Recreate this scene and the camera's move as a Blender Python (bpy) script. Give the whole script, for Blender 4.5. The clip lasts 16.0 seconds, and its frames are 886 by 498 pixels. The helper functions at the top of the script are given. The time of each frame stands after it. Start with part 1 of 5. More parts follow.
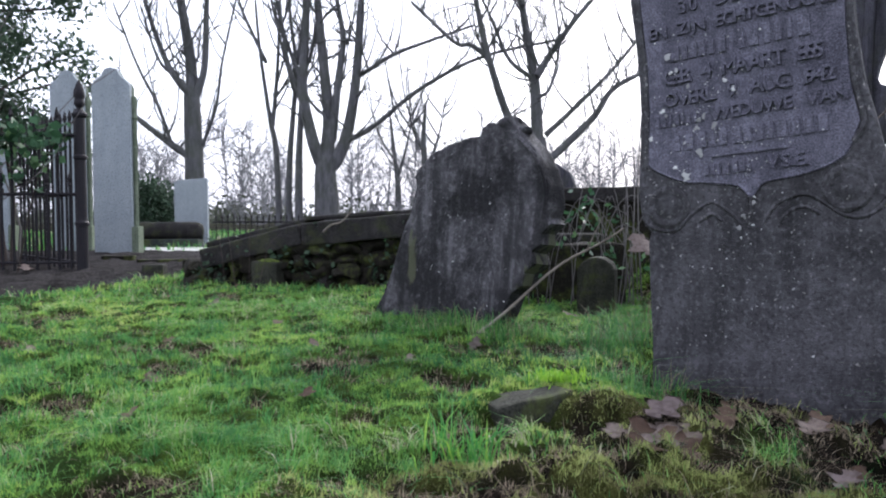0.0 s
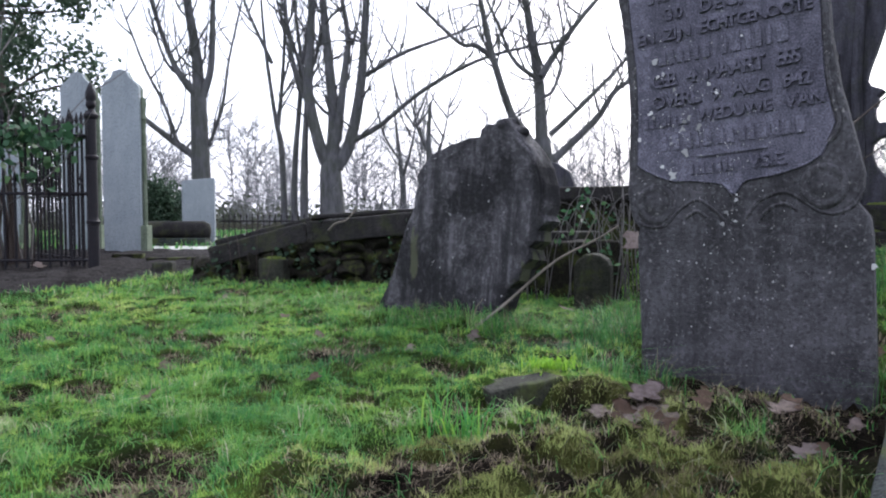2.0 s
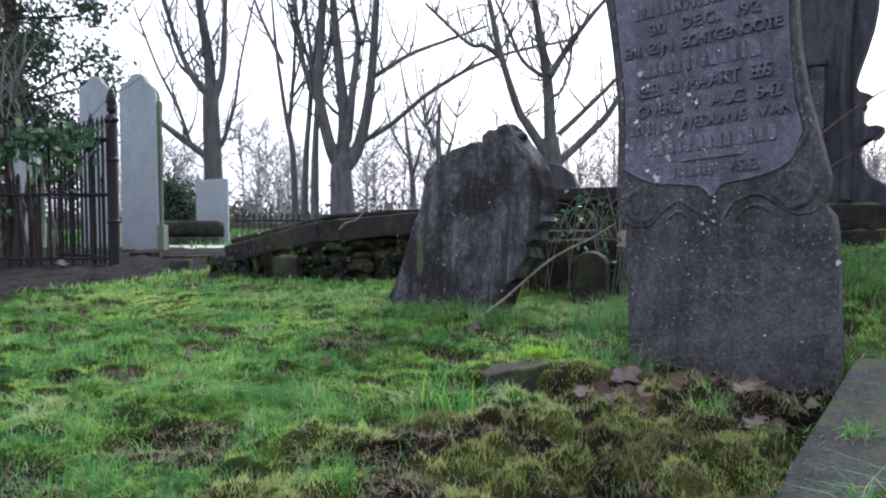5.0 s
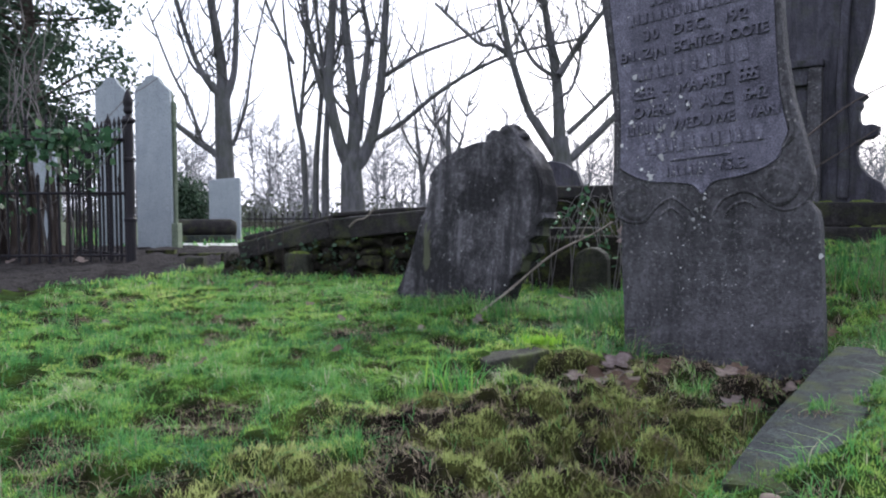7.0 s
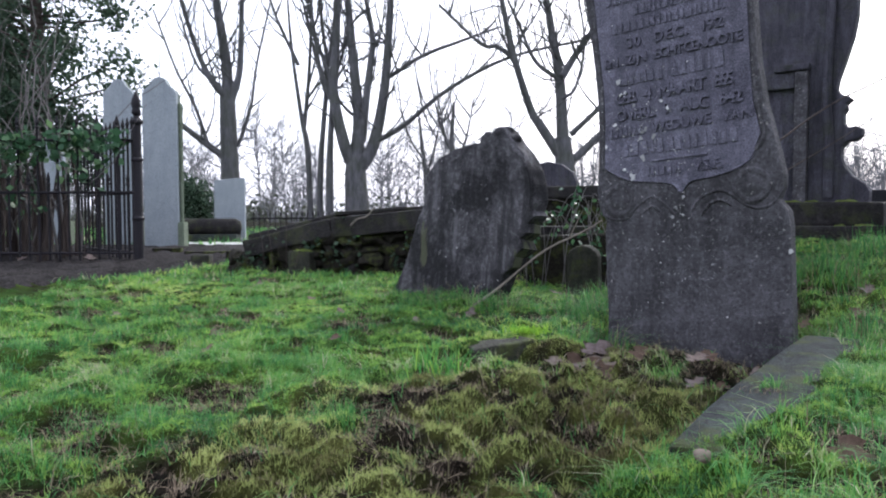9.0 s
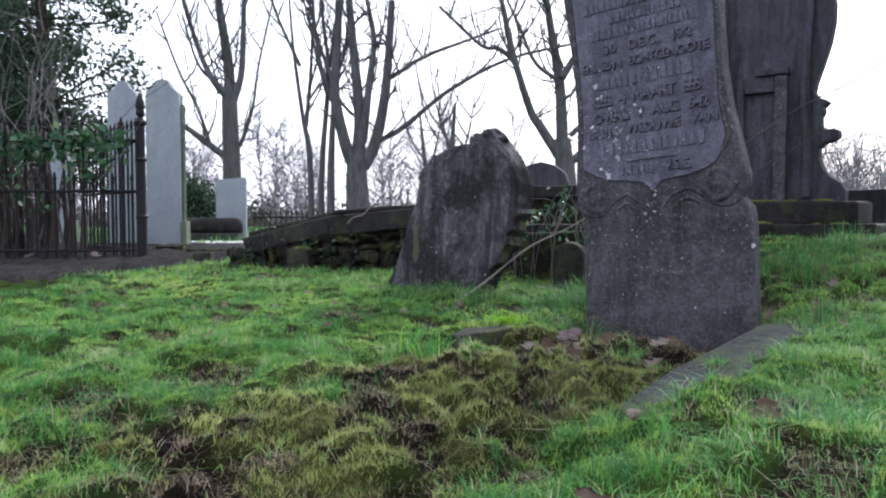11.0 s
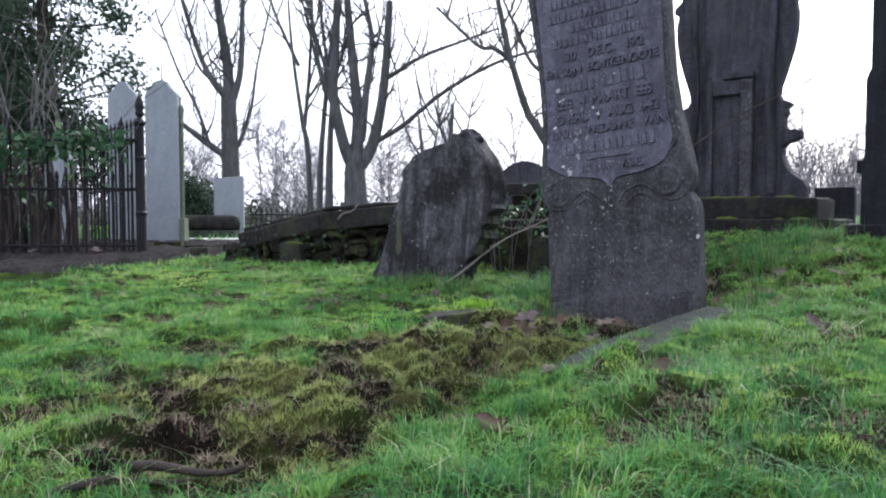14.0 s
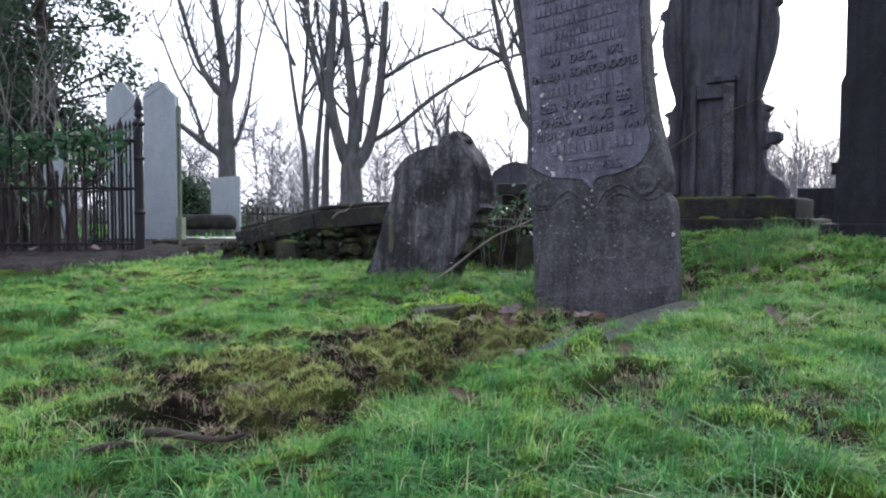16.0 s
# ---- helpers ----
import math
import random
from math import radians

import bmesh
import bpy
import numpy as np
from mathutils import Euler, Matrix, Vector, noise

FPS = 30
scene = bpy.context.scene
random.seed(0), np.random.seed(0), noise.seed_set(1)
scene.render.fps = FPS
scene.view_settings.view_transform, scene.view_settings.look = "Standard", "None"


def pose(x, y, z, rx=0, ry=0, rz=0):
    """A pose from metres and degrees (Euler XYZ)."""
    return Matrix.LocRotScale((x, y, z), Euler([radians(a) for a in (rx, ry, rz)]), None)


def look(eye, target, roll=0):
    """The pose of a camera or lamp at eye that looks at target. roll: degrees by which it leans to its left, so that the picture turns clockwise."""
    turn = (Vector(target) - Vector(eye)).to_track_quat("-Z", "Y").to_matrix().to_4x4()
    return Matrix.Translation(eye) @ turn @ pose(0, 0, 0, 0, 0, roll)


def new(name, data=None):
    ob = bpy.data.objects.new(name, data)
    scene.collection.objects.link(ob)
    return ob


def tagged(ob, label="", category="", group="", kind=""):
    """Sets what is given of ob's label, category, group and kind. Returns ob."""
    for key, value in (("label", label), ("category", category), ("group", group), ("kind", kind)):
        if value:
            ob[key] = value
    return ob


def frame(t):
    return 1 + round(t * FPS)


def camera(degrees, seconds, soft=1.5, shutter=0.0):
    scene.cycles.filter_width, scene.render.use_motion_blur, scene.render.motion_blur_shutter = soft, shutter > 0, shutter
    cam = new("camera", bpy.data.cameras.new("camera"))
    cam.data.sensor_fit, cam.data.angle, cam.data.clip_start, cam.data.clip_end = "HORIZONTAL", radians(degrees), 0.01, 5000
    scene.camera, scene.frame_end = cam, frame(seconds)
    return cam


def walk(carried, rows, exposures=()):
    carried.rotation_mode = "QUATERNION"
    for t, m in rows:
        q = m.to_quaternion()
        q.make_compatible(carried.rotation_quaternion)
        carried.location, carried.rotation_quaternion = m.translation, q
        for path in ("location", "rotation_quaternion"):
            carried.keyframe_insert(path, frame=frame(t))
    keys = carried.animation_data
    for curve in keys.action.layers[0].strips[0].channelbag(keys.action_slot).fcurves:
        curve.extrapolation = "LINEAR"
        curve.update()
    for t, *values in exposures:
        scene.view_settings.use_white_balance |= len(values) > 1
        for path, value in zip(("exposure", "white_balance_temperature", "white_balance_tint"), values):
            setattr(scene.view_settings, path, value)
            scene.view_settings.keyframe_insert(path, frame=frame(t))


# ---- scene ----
cam = camera(62.0, 16.0, soft=2.1)
PATH = [
    (0, (-0.098, -0.377, 0.535), (-0.084, 1.621, 0.445), -0.1),
    (0.5, (-0.094, -0.413, 0.53), (-0.084, 1.585, 0.441), -0.0),
    (1, (-0.089, -0.444, 0.525), (-0.082, 1.554, 0.436), -0.1),
    (1.5, (-0.083, -0.481, 0.524), (-0.079, 1.517, 0.434), -0.0),
    (2, (-0.076, -0.517, 0.524), (-0.076, 1.481, 0.434), -0.1),
    (2.5, (-0.067, -0.551, 0.529), (-0.072, 1.447, 0.438), -0.1),
    (3, (-0.063, -0.588, 0.536), (-0.07, 1.41, 0.445), -0.1),
    (3.5, (-0.056, -0.623, 0.538), (-0.068, 1.375, 0.447), -0.2),
    (4, (-0.049, -0.665, 0.538), (-0.066, 1.333, 0.446), -0.2),
    (6.5, (-0.032, -0.869, 0.514), (-0.08, 1.128, 0.421), -0.2),
    (7, (-0.016, -0.906, 0.519), (-0.071, 1.091, 0.424), -0.2),
    (7.5, (-0.003, -0.941, 0.519), (-0.06, 1.056, 0.425), -0.1),
    (8, (0.01, -0.986, 0.519), (-0.052, 1.011, 0.424), -0.1),
    (8.5, (0.023, -1.03, 0.513), (-0.041, 0.966, 0.418), -0.1),
    (9, (0.037, -1.078, 0.505), (-0.03, 0.919, 0.412), -0.1),
    (11.5, (0.133, -1.33, 0.48), (0.06, 0.666, 0.389), -0.0),
    (12, (0.155, -1.382, 0.472), (0.081, 0.615, 0.38), 0.0),
    (12.5, (0.179, -1.429, 0.465), (0.105, 0.567, 0.373), 0.0),
    (13, (0.204, -1.476, 0.461), (0.13, 0.52, 0.368), 0.0),
    (13.5, (0.228, -1.521, 0.459), (0.155, 0.475, 0.367), 0.1),
    (14, (0.249, -1.567, 0.459), (0.177, 0.43, 0.366), 0.0),
    (14.5, (0.264, -1.608, 0.458), (0.195, 0.389, 0.366), 0.1),
    (15, (0.276, -1.652, 0.454), (0.208, 0.345, 0.362), 0.1),
    (15.5, (0.284, -1.698, 0.45), (0.22, 0.299, 0.358), 0.1),
    (16, (0.294, -1.736, 0.453), (0.232, 0.261, 0.36), 0.1),
]
walk(cam, [(t, look(eye, target, roll)) for t, eye, target, roll in PATH], exposures=[(0.0, 1.25, 6050, 10), (16.0, 1.25, 6050, 10)])
# ---------------------------------------------------------------- world and light
SUN_EL, SUN_AZ = radians(34), radians(24)   # azimuth from +y towards +x
world = bpy.data.worlds.new("world")
scene.world = world
world.use_nodes = True
wn, wl = world.node_tree.nodes, world.node_tree.links
sky = wn.new("ShaderNodeTexSky")
sky.sky_type = 'NISHITA'
sky.sun_disc = False
sky.sun_elevation, sky.sun_rotation = SUN_EL, SUN_AZ
sky.air_density, sky.dust_density, sky.ozone_density = 1.0, 4.0, 1.5
cloud = wn.new("ShaderNodeMixRGB")          # a thin, even cloud cover over the sky
cloud.inputs[0].default_value = 0.75
cloud.inputs[2].default_value = (8.3, 8.3, 9.3, 1)
wl.new(sky.outputs[0], cloud.inputs[1])
wl.new(cloud.outputs[0], wn["Background"].inputs[0])
wn["Background"].inputs[1].default_value = 0.115
sun = new("sun", bpy.data.lights.new("sun", 'SUN'))
sun.data.energy, sun.data.angle, sun.data.color = 1.5, radians(22), (1.0, 0.96, 0.90)
sun.matrix_world = look((math.sin(SUN_AZ) * math.cos(SUN_EL) * 50, math.cos(SUN_AZ) * math.cos(SUN_EL) * 50, math.sin(SUN_EL) * 50), (0, 0, 0))


# ---------------------------------------------------------------- materials
class Mat:
    """A node material with object coordinates and small helpers."""

    def __init__(self, name, rough=0.8, metal=0.0, spec=0.3):
        self.m = bpy.data.materials.new(name)
        self.m.use_nodes = True
        self.n, self.l = self.m.node_tree.nodes, self.m.node_tree.links
        self.b = self.n["Principled BSDF"]
        self.b.inputs["Roughness"].default_value = rough
        self.b.inputs["Metallic"].default_value = metal
        self.b.inputs["Specular IOR Level"].default_value = spec
        self.co = self.n.new("ShaderNodeTexCoord").outputs["Object"]

    def scaled(self, s):
        m = self.n.new("ShaderNodeMapping")
        m.inputs["Scale"].default_value = s
        self.l.new(self.co, m.inputs[0])
        return m.outputs[0]

    def noise(self, scale, detail=4, rough=0.6, co=None):
        t = self.n.new("ShaderNodeTexNoise")
        t.inputs["Scale"].default_value, t.inputs["Detail"].default_value, t.inputs["Roughness"].default_value = scale, detail, rough
        self.l.new(co or self.co, t.inputs["Vector"])
        return t.outputs[0]

    def voronoi(self, scale, co=None):
        t = self.n.new("ShaderNodeTexVoronoi")
        t.inputs["Scale"].default_value = scale
        self.l.new(co or self.co, t.inputs["Vector"])
        return t.outputs["Distance"]

    def ramp(self, f, stops):
        r = self.n.new("ShaderNodeValToRGB")
        e = r.color_ramp.elements
        while len(e) < len(stops):
            e.new(0.5)
        for el, (p, c) in zip(e, stops):
            el.position = p
            el.color = (c, c, c, 1) if isinstance(c, (int, float)) else (*c, 1)
        self.l.new(f, r.inputs[0])
        return r.outputs[0]

    def mix(self, f, a, b, mode='MIX'):
        x = self.n.new("ShaderNodeMixRGB")
        x.blend_type = mode
        for k, v in enumerate((f, a, b)):
            if isinstance(v, (int, float)):
                x.inputs[k].default_value = v if k == 0 else (v, v, v, 1)
            elif isinstance(v, tuple):
                x.inputs[k].default_value = (*v, 1)
            else:
                self.l.new(v, x.inputs[k])
        return x.outputs[0]

    def attr(self, name):
        a = self.n.new("ShaderNodeAttribute")
        a.attribute_name = name
        return a.outputs["Fac"]

    def island(self):
        return self.n.new("ShaderNodeNewGeometry").outputs["Random Per Island"]

    def rand(self):
        return self.n.new("ShaderNodeObjectInfo").outputs["Random"]

    def done(self, colour, bump=None, strength=0.4, dist=0.01, rough=None, trans=0.0):
        if isinstance(colour, tuple):
            self.b.inputs["Base Color"].default_value = (*colour, 1)
        else:
            self.l.new(colour, self.b.inputs["Base Color"])
        if rough is not None:
            self.l.new(rough, self.b.inputs["Roughness"])
        if bump is not None:
            bp = self.n.new("ShaderNodeBump")
            bp.inputs["Strength"].default_value, bp.inputs["Distance"].default_value = strength, dist
            self.l.new(bump, bp.inputs["Height"])
            self.l.new(bp.outputs[0], self.b.inputs["Normal"])
        if trans:
            t = self.n.new("ShaderNodeBsdfTranslucent")
            if isinstance(colour, tuple):
                t.inputs[0].default_value = (*colour, 1)
            else:
                self.l.new(colour, t.inputs[0])
            s = self.n.new("ShaderNodeMixShader")
            s.inputs[0].default_value = trans
            self.l.new(self.b.outputs[0], s.inputs[1])
            self.l.new(t.outputs[0], s.inputs[2])
            self.l.new(s.outputs[0], self.n["Material Output"].inputs[0])
        return self.m


def stone(name, dark, light, speckle=0.5, streak=0.3, moss=0.0, rough=0.85, grain=130, relief=0.55):
    k = Mat(name, rough, spec=0.15)
    big = k.noise(3.2, 6, 0.68)
    fine = k.noise(grain, 3, 0.75)
    col = k.mix(k.ramp(big, [(0.38, 0.0), (0.60, 1.0)]), dark, light)
    mid = k.noise(24, 6, 0.85)
    area = k.ramp(k.noise(4.3, 3), [(0.38, 0.15), (0.62, 1.0)])
    col = k.mix(k.mix(1.0, k.ramp(mid, [(0.50, 0.0), (0.56, speckle)]), area, 'MULTIPLY'), col, tuple(c * 2.0 for c in light))
    col = k.mix(k.ramp(fine, [(0.52, 0.0), (0.62, speckle * 0.8)]), col, tuple(c * 2.2 for c in light))
    col = k.mix(k.ramp(fine, [(0.38, 0.7), (0.48, 0.0)]), col, tuple(c * 0.4 for c in dark))
    st = k.noise(1.0, 7, 0.7, k.scaled((8.5, 8.5, 1.0)))
    col = k.mix(k.ramp(st, [(0.47, 0.0), (0.60, streak)]), col, tuple(c * 0.4 for c in dark))
    st2 = k.noise(1.0, 7, 0.75, k.scaled((13, 13, 1.6)))
    col = k.mix(k.ramp(st2, [(0.55, 0.0), (0.64, streak * 0.6)]), col, tuple(c * 1.7 for c in light))
    if moss:
        mo = k.ramp(k.noise(7, 5, 0.7), [(0.5, 0.0), (0.62, moss)])
        col = k.mix(mo, col, (0.060, 0.075, 0.018))
    h = k.mix(0.5, k.noise(90, 4, 0.75), k.noise(14, 5, 0.7))
    return k.done(col, h, relief, 0.012)


k = Mat("bluestone", 0.85)
col = k.mix(k.ramp(k.noise(3.4, 5, 0.65), [(0.40, 0.0), (0.60, 1.0)]), (0.026, 0.025, 0.028), (0.060, 0.058, 0.064))
col = k.mix(k.ramp(k.noise(11, 5, 0.7), [(0.45, 0.0), (0.62, 0.6)]), col, (0.095, 0.092, 0.102))
col = k.mix(k.ramp(k.noise(1.0, 6, 0.7, k.scaled((7, 7, 1.1))), [(0.52, 0.0), (0.64, 0.55)]), col, (0.016, 0.0155, 0.017))
col = k.mix(k.ramp(k.noise(52, 4, 0.75), [(0.53, 0.0), (0.60, 0.5)]), col, (0.130, 0.125, 0.136))
col = k.mix(k.ramp(k.noise(64, 4, 0.75), [(0.40, 0.6), (0.47, 0.0)]), col, (0.012, 0.012, 0.013))
col = k.mix(k.ramp(k.noise(60, 2, 0.5), [(0.68, 0.0), (0.72, 0.8)]), col, (0.26, 0.25, 0.24))
M_HEAD = k.done(col, k.mix(0.5, k.noise(120, 4, 0.75), k.noise(18, 5, 0.7)), 0.8, 0.014)
M_FIELD = stone("bluestone_rough_field", (0.058, 0.056, 0.074), (0.118, 0.114, 0.146), 0.5, 0.35, grain=170)
k = Mat("blackened_limestone", 0.9)
patch = k.ramp(k.noise(2.3, 6, 0.62), [(0.44, 0.0), (0.54, 1.0)])
col = k.mix(patch, (0.009, 0.0085, 0.010), (0.046, 0.044, 0.049))
run = k.ramp(k.noise(1.0, 7, 0.72, k.scaled((15, 15, 1.7))), [(0.54, 0.0), (0.62, 0.7)])
col = k.mix(k.mix(1.0, run, k.ramp(patch, [(0.0, 0.25), (1.0, 1.0)]), 'MULTIPLY'), col, (0.100, 0.096, 0.104))
col = k.mix(k.mix(1.0, k.ramp(k.noise(26, 7, 0.9), [(0.51, 0.0), (0.56, 0.9)]), k.ramp(patch, [(0.0, 0.2), (1.0, 1.0)]), 'MULTIPLY'), col, (0.125, 0.12, 0.128))
col = k.mix(k.ramp(k.noise(1.0, 6, 0.7, k.scaled((9, 9, 1.1))), [(0.52, 0.0), (0.60, 0.65)]), col, (0.009, 0.0085, 0.010))
col = k.mix(k.ramp(k.noise(1.0, 4, 0.6, k.scaled((6, 6, 2.0))), [(0.62, 0.0), (0.66, 0.6)]), col, (0.085, 0.092, 0.05))
M_LEAN = k.done(col, k.mix(0.5, k.noise(80, 5, 0.8), k.noise(17, 5, 0.7)), 0.8, 0.015)
M_MONU = stone("monument_bluestone", (0.031, 0.030, 0.038), (0.060, 0.058, 0.072), 0.3, 0.7, moss=0.15)
M_DARKMON = stone("dark_granite", (0.012, 0.012, 0.015), (0.022, 0.022, 0.027), 0.3, 0.4)
M_PALE = stone("pale_limestone", (0.235, 0.262, 0.285), (0.275, 0.305, 0.325), 0.05, 0.15, grain=60, relief=0.2)
M_PALEG = stone("algae_limestone", (0.10, 0.125, 0.085), (0.145, 0.17, 0.125), 0.15, 0.3, grain=60)
M_TOMB = stone("tomb_slab", (0.010, 0.009, 0.009), (0.026, 0.024, 0.024), 0.4, 0.3, moss=0.25)
M_RUBBLE = stone("mossy_rubble", (0.006, 0.005, 0.004), (0.018, 0.016, 0.012), 0.4, 0.3, moss=0.7, relief=1.0)
M_BLOCK = stone("mossy_block", (0.018, 0.018, 0.014), (0.040, 0.041, 0.032), 0.4, 0.3, moss=0.6)
M_KERB = stone("kerb_stone", (0.014, 0.017, 0.017), (0.036, 0.042, 0.041), 0.55, 0.3, moss=0.6, relief=0.9)
M_SLAB = stone("white_slab", (0.36, 0.36, 0.34), (0.44, 0.44, 0.42), 0.2, 0.1)

k = Mat("pebble", 0.8)
M_PEBBLE = k.done(k.mix(k.noise(50, 4), (0.09, 0.07, 0.055), (0.19, 0.15, 0.12)), k.noise(90), 0.4, 0.004)
k = Mat("lichen", 0.95)
M_LICHEN = k.done(k.ramp(k.island(), [(0.0, (0.17, 0.17, 0.17)), (0.6, (0.34, 0.34, 0.34)), (1.0, (0.58, 0.58, 0.57))]), k.noise(200), 0.5, 0.004)
k = Mat("moss_cushion", 0.95)
M_MOSS = k.done(k.ramp(k.noise(30, 4), [(0.3, (0.05, 0.075, 0.012)), (0.7, (0.13, 0.165, 0.025))]), k.noise(160, 4), 1.0, 0.02)
k = Mat("painted_iron", 0.6, 0.0, 0.25)
M_IRON = k.done(k.mix(k.ramp(k.noise(40, 5), [(0.5, 0.0), (0.7, 0.8)]), (0.006, 0.005, 0.008), (0.014, 0.009, 0.010)), k.noise(120), 0.4, 0.004)
k = Mat("bank_earth", 0.95, spec=0.05)
col = k.mix(k.ramp(k.noise(4, 5, 0.65), [(0.38, 0.0), (0.62, 1.0)]), (0.018, 0.016, 0.016), (0.042, 0.039, 0.039))
col = k.mix(k.ramp(k.noise(45, 5, 0.8), [(0.50, 0.0), (0.60, 0.7)]), col, (0.070, 0.064, 0.062))
M_BANK = k.done(k.mix(k.ramp(k.noise(30, 5, 0.8), [(0.36, 0.8), (0.46, 0.0)]), col, (0.012, 0.010, 0.010)), k.noise(50, 6, 0.8), 1.0, 0.03)
k = Mat("soil", 0.95, spec=0.04)
M_SOIL = k.done(k.mix(k.ramp(k.noise(6, 5), [(0.35, 0.0), (0.65, 1.0)]), (0.007, 0.0055, 0.0045), (0.022, 0.017, 0.014)), k.noise(60, 6, 0.8), 1.0, 0.03)


def bark(name, a, b, green=0.0):
    k = Mat(name, 0.9, spec=0.2)
    col = k.mix(k.ramp(k.noise(1.0, 6, 0.7, k.scaled((5, 5, 1.2))), [(0.35, 0.0), (0.68, 1.0)]), a, b)
    if green:
        col = k.mix(k.ramp(k.noise(1.2, 3), [(0.42, 0.0), (0.6, green)]), col, (0.045, 0.055, 0.028))
    return k.done(col, k.noise(1.0, 6, 0.7, k.scaled((14, 14, 2.5))), 0.8, 0.05)


M_BARK = bark("bark", (0.058, 0.058, 0.062), (0.130, 0.129, 0.135), 0.35)
# distance haze is mixed into this bark's colour: paler and bluer than M_BARK
M_BARKHAZE = bark("hazed_bark", (0.13, 0.13, 0.14), (0.21, 0.208, 0.22))
M_STEM = bark("dark_stem", (0.026, 0.020, 0.018), (0.075, 0.060, 0.052))
M_SHOOT = bark("pale_shoot", (0.085, 0.078, 0.078), (0.16, 0.15, 0.145))
M_TWIG = bark("dry_twig", (0.11, 0.095, 0.08), (0.24, 0.21, 0.18))


def foliage(name, stops, trans=0.35, rough=0.6):
    k = Mat(name, rough, spec=0.15)
    return k.done(k.ramp(k.island(), stops), trans=trans)


k = Mat("grass_blades", 0.5, spec=0.12)
col = k.ramp(k.attr("tone"), [(0.0, (0.026, 0.085, 0.034)), (0.3, (0.054, 0.185, 0.056)), (0.55, (0.105, 0.300, 0.076)), (0.75, (0.205, 0.400, 0.090)), (0.9, (0.330, 0.480, 0.165)), (1.0, (0.50, 0.47, 0.33))])
col = k.mix(k.ramp(k.island(), [(0.0, 0.0), (1.0, 0.4)]), col, (0.035, 0.120, 0.026))
M_GRASS = k.done(col, trans=0.42)
M_TUFT = foliage("bright_tuft", [(0.0, (0.05, 0.20, 0.05)), (0.6, (0.11, 0.31, 0.06)), (1.0, (0.28, 0.47, 0.08))], 0.45)
M_LIME = foliage("lime_moss", [(0.0, (0.14, 0.32, 0.03)), (1.0, (0.32, 0.52, 0.06))], 0.45)
M_DRY = foliage("dry_grass", [(0.0, (0.05, 0.075, 0.035)), (0.5, (0.13, 0.115, 0.065)), (1.0, (0.24, 0.20, 0.13))])
def mossy(name, stops, trans=0.5):
    """Moss coloured cushion by cushion through the tone of its shoots."""
    k = Mat(name, 0.9, spec=0.03)
    col = k.ramp(k.attr("tone"), stops)
    col = k.mix(k.ramp(k.island(), [(0.0, 0.0), (1.0, 0.35)]), col, k.mix(0.5, col, (0.03, 0.05, 0.010)))
    return k.done(col, trans=trans)


M_MOSSB = mossy("moss_shoots", [(0.0, (0.052, 0.062, 0.030)), (0.2, (0.080, 0.150, 0.045)), (0.42, (0.140, 0.280, 0.066)), (0.66, (0.245, 0.420, 0.092)), (0.86, (0.370, 0.530, 0.125)), (1.0, (0.50, 0.58, 0.20))])
M_MOSSO = mossy("old_moss", [(0.0, (0.065, 0.050, 0.034)), (0.22, (0.140, 0.115, 0.065)), (0.45, (0.210, 0.220, 0.085)), (0.7, (0.300, 0.360, 0.115)), (1.0, (0.46, 0.50, 0.20))], 0.45)
M_DEADM = foliage("dead_moss", [(0.0, (0.040, 0.030, 0.024)), (0.4, (0.140, 0.105, 0.078)), (0.8, (0.29, 0.23, 0.165)), (1.0, (0.46, 0.39, 0.28))], 0.3, 0.9)
M_IVY = foliage("ivy_leaf", [(0.0, (0.025, 0.065, 0.032)), (0.7, (0.050, 0.115, 0.055)), (1.0, (0.12, 0.20, 0.09))], 0.35, 0.35)
M_EVER = foliage("evergreen_leaf", [(0.0, (0.022, 0.042, 0.026)), (1.0, (0.060, 0.095, 0.058))], 0.3, 0.5)
M_SHRUB = foliage("far_shrub_leaf", [(0.0, (0.05, 0.06, 0.045)), (1.0, (0.10, 0.11, 0.08))], 0.3)
k = Mat("dead_leaf", 0.7)
M_LEAF = k.done(k.mix(k.ramp(k.noise(45, 4), [(0.4, 0.0), (0.65, 0.6)]), k.ramp(k.rand(), [(0.0, (0.11, 0.065, 0.045)), (0.35, (0.20, 0.135, 0.10)), (0.65, (0.22, 0.175, 0.175)), (1.0, (0.36, 0.29, 0.25))]), (0.06, 0.04, 0.03)), k.noise(60), 0.5, 0.004, trans=0.15)

# lawn: grass, moss and bare soil by a vertex mask; creases darkened as if shaded
k = Mat("lawn_ground", 0.95, spec=0.03)
g1 = k.mix(k.ramp(k.noise(3.0, 5), [(0.38, 0.0), (0.6, 1.0)]), (0.020, 0.040, 0.012), (0.042, 0.070, 0.016))
g1 = k.mix(k.ramp(k.noise(55, 4, 0.7), [(0.4, 0.0), (0.7, 0.75)]), g1, (0.010, 0.014, 0.005))
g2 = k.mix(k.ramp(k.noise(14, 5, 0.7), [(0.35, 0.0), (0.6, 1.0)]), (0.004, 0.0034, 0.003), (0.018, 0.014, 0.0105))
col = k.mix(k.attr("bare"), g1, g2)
mo = k.mix(k.ramp(k.noise(2.6, 4), [(0.42, 0.0), (0.58, 1.0)]), (0.030, 0.070, 0.014), (0.070, 0.115, 0.020))
old = k.mix(k.ramp(k.noise(5.0, 4), [(0.42, 0.0), (0.58, 1.0)]), (0.035, 0.042, 0.012), (0.080, 0.085, 0.024))
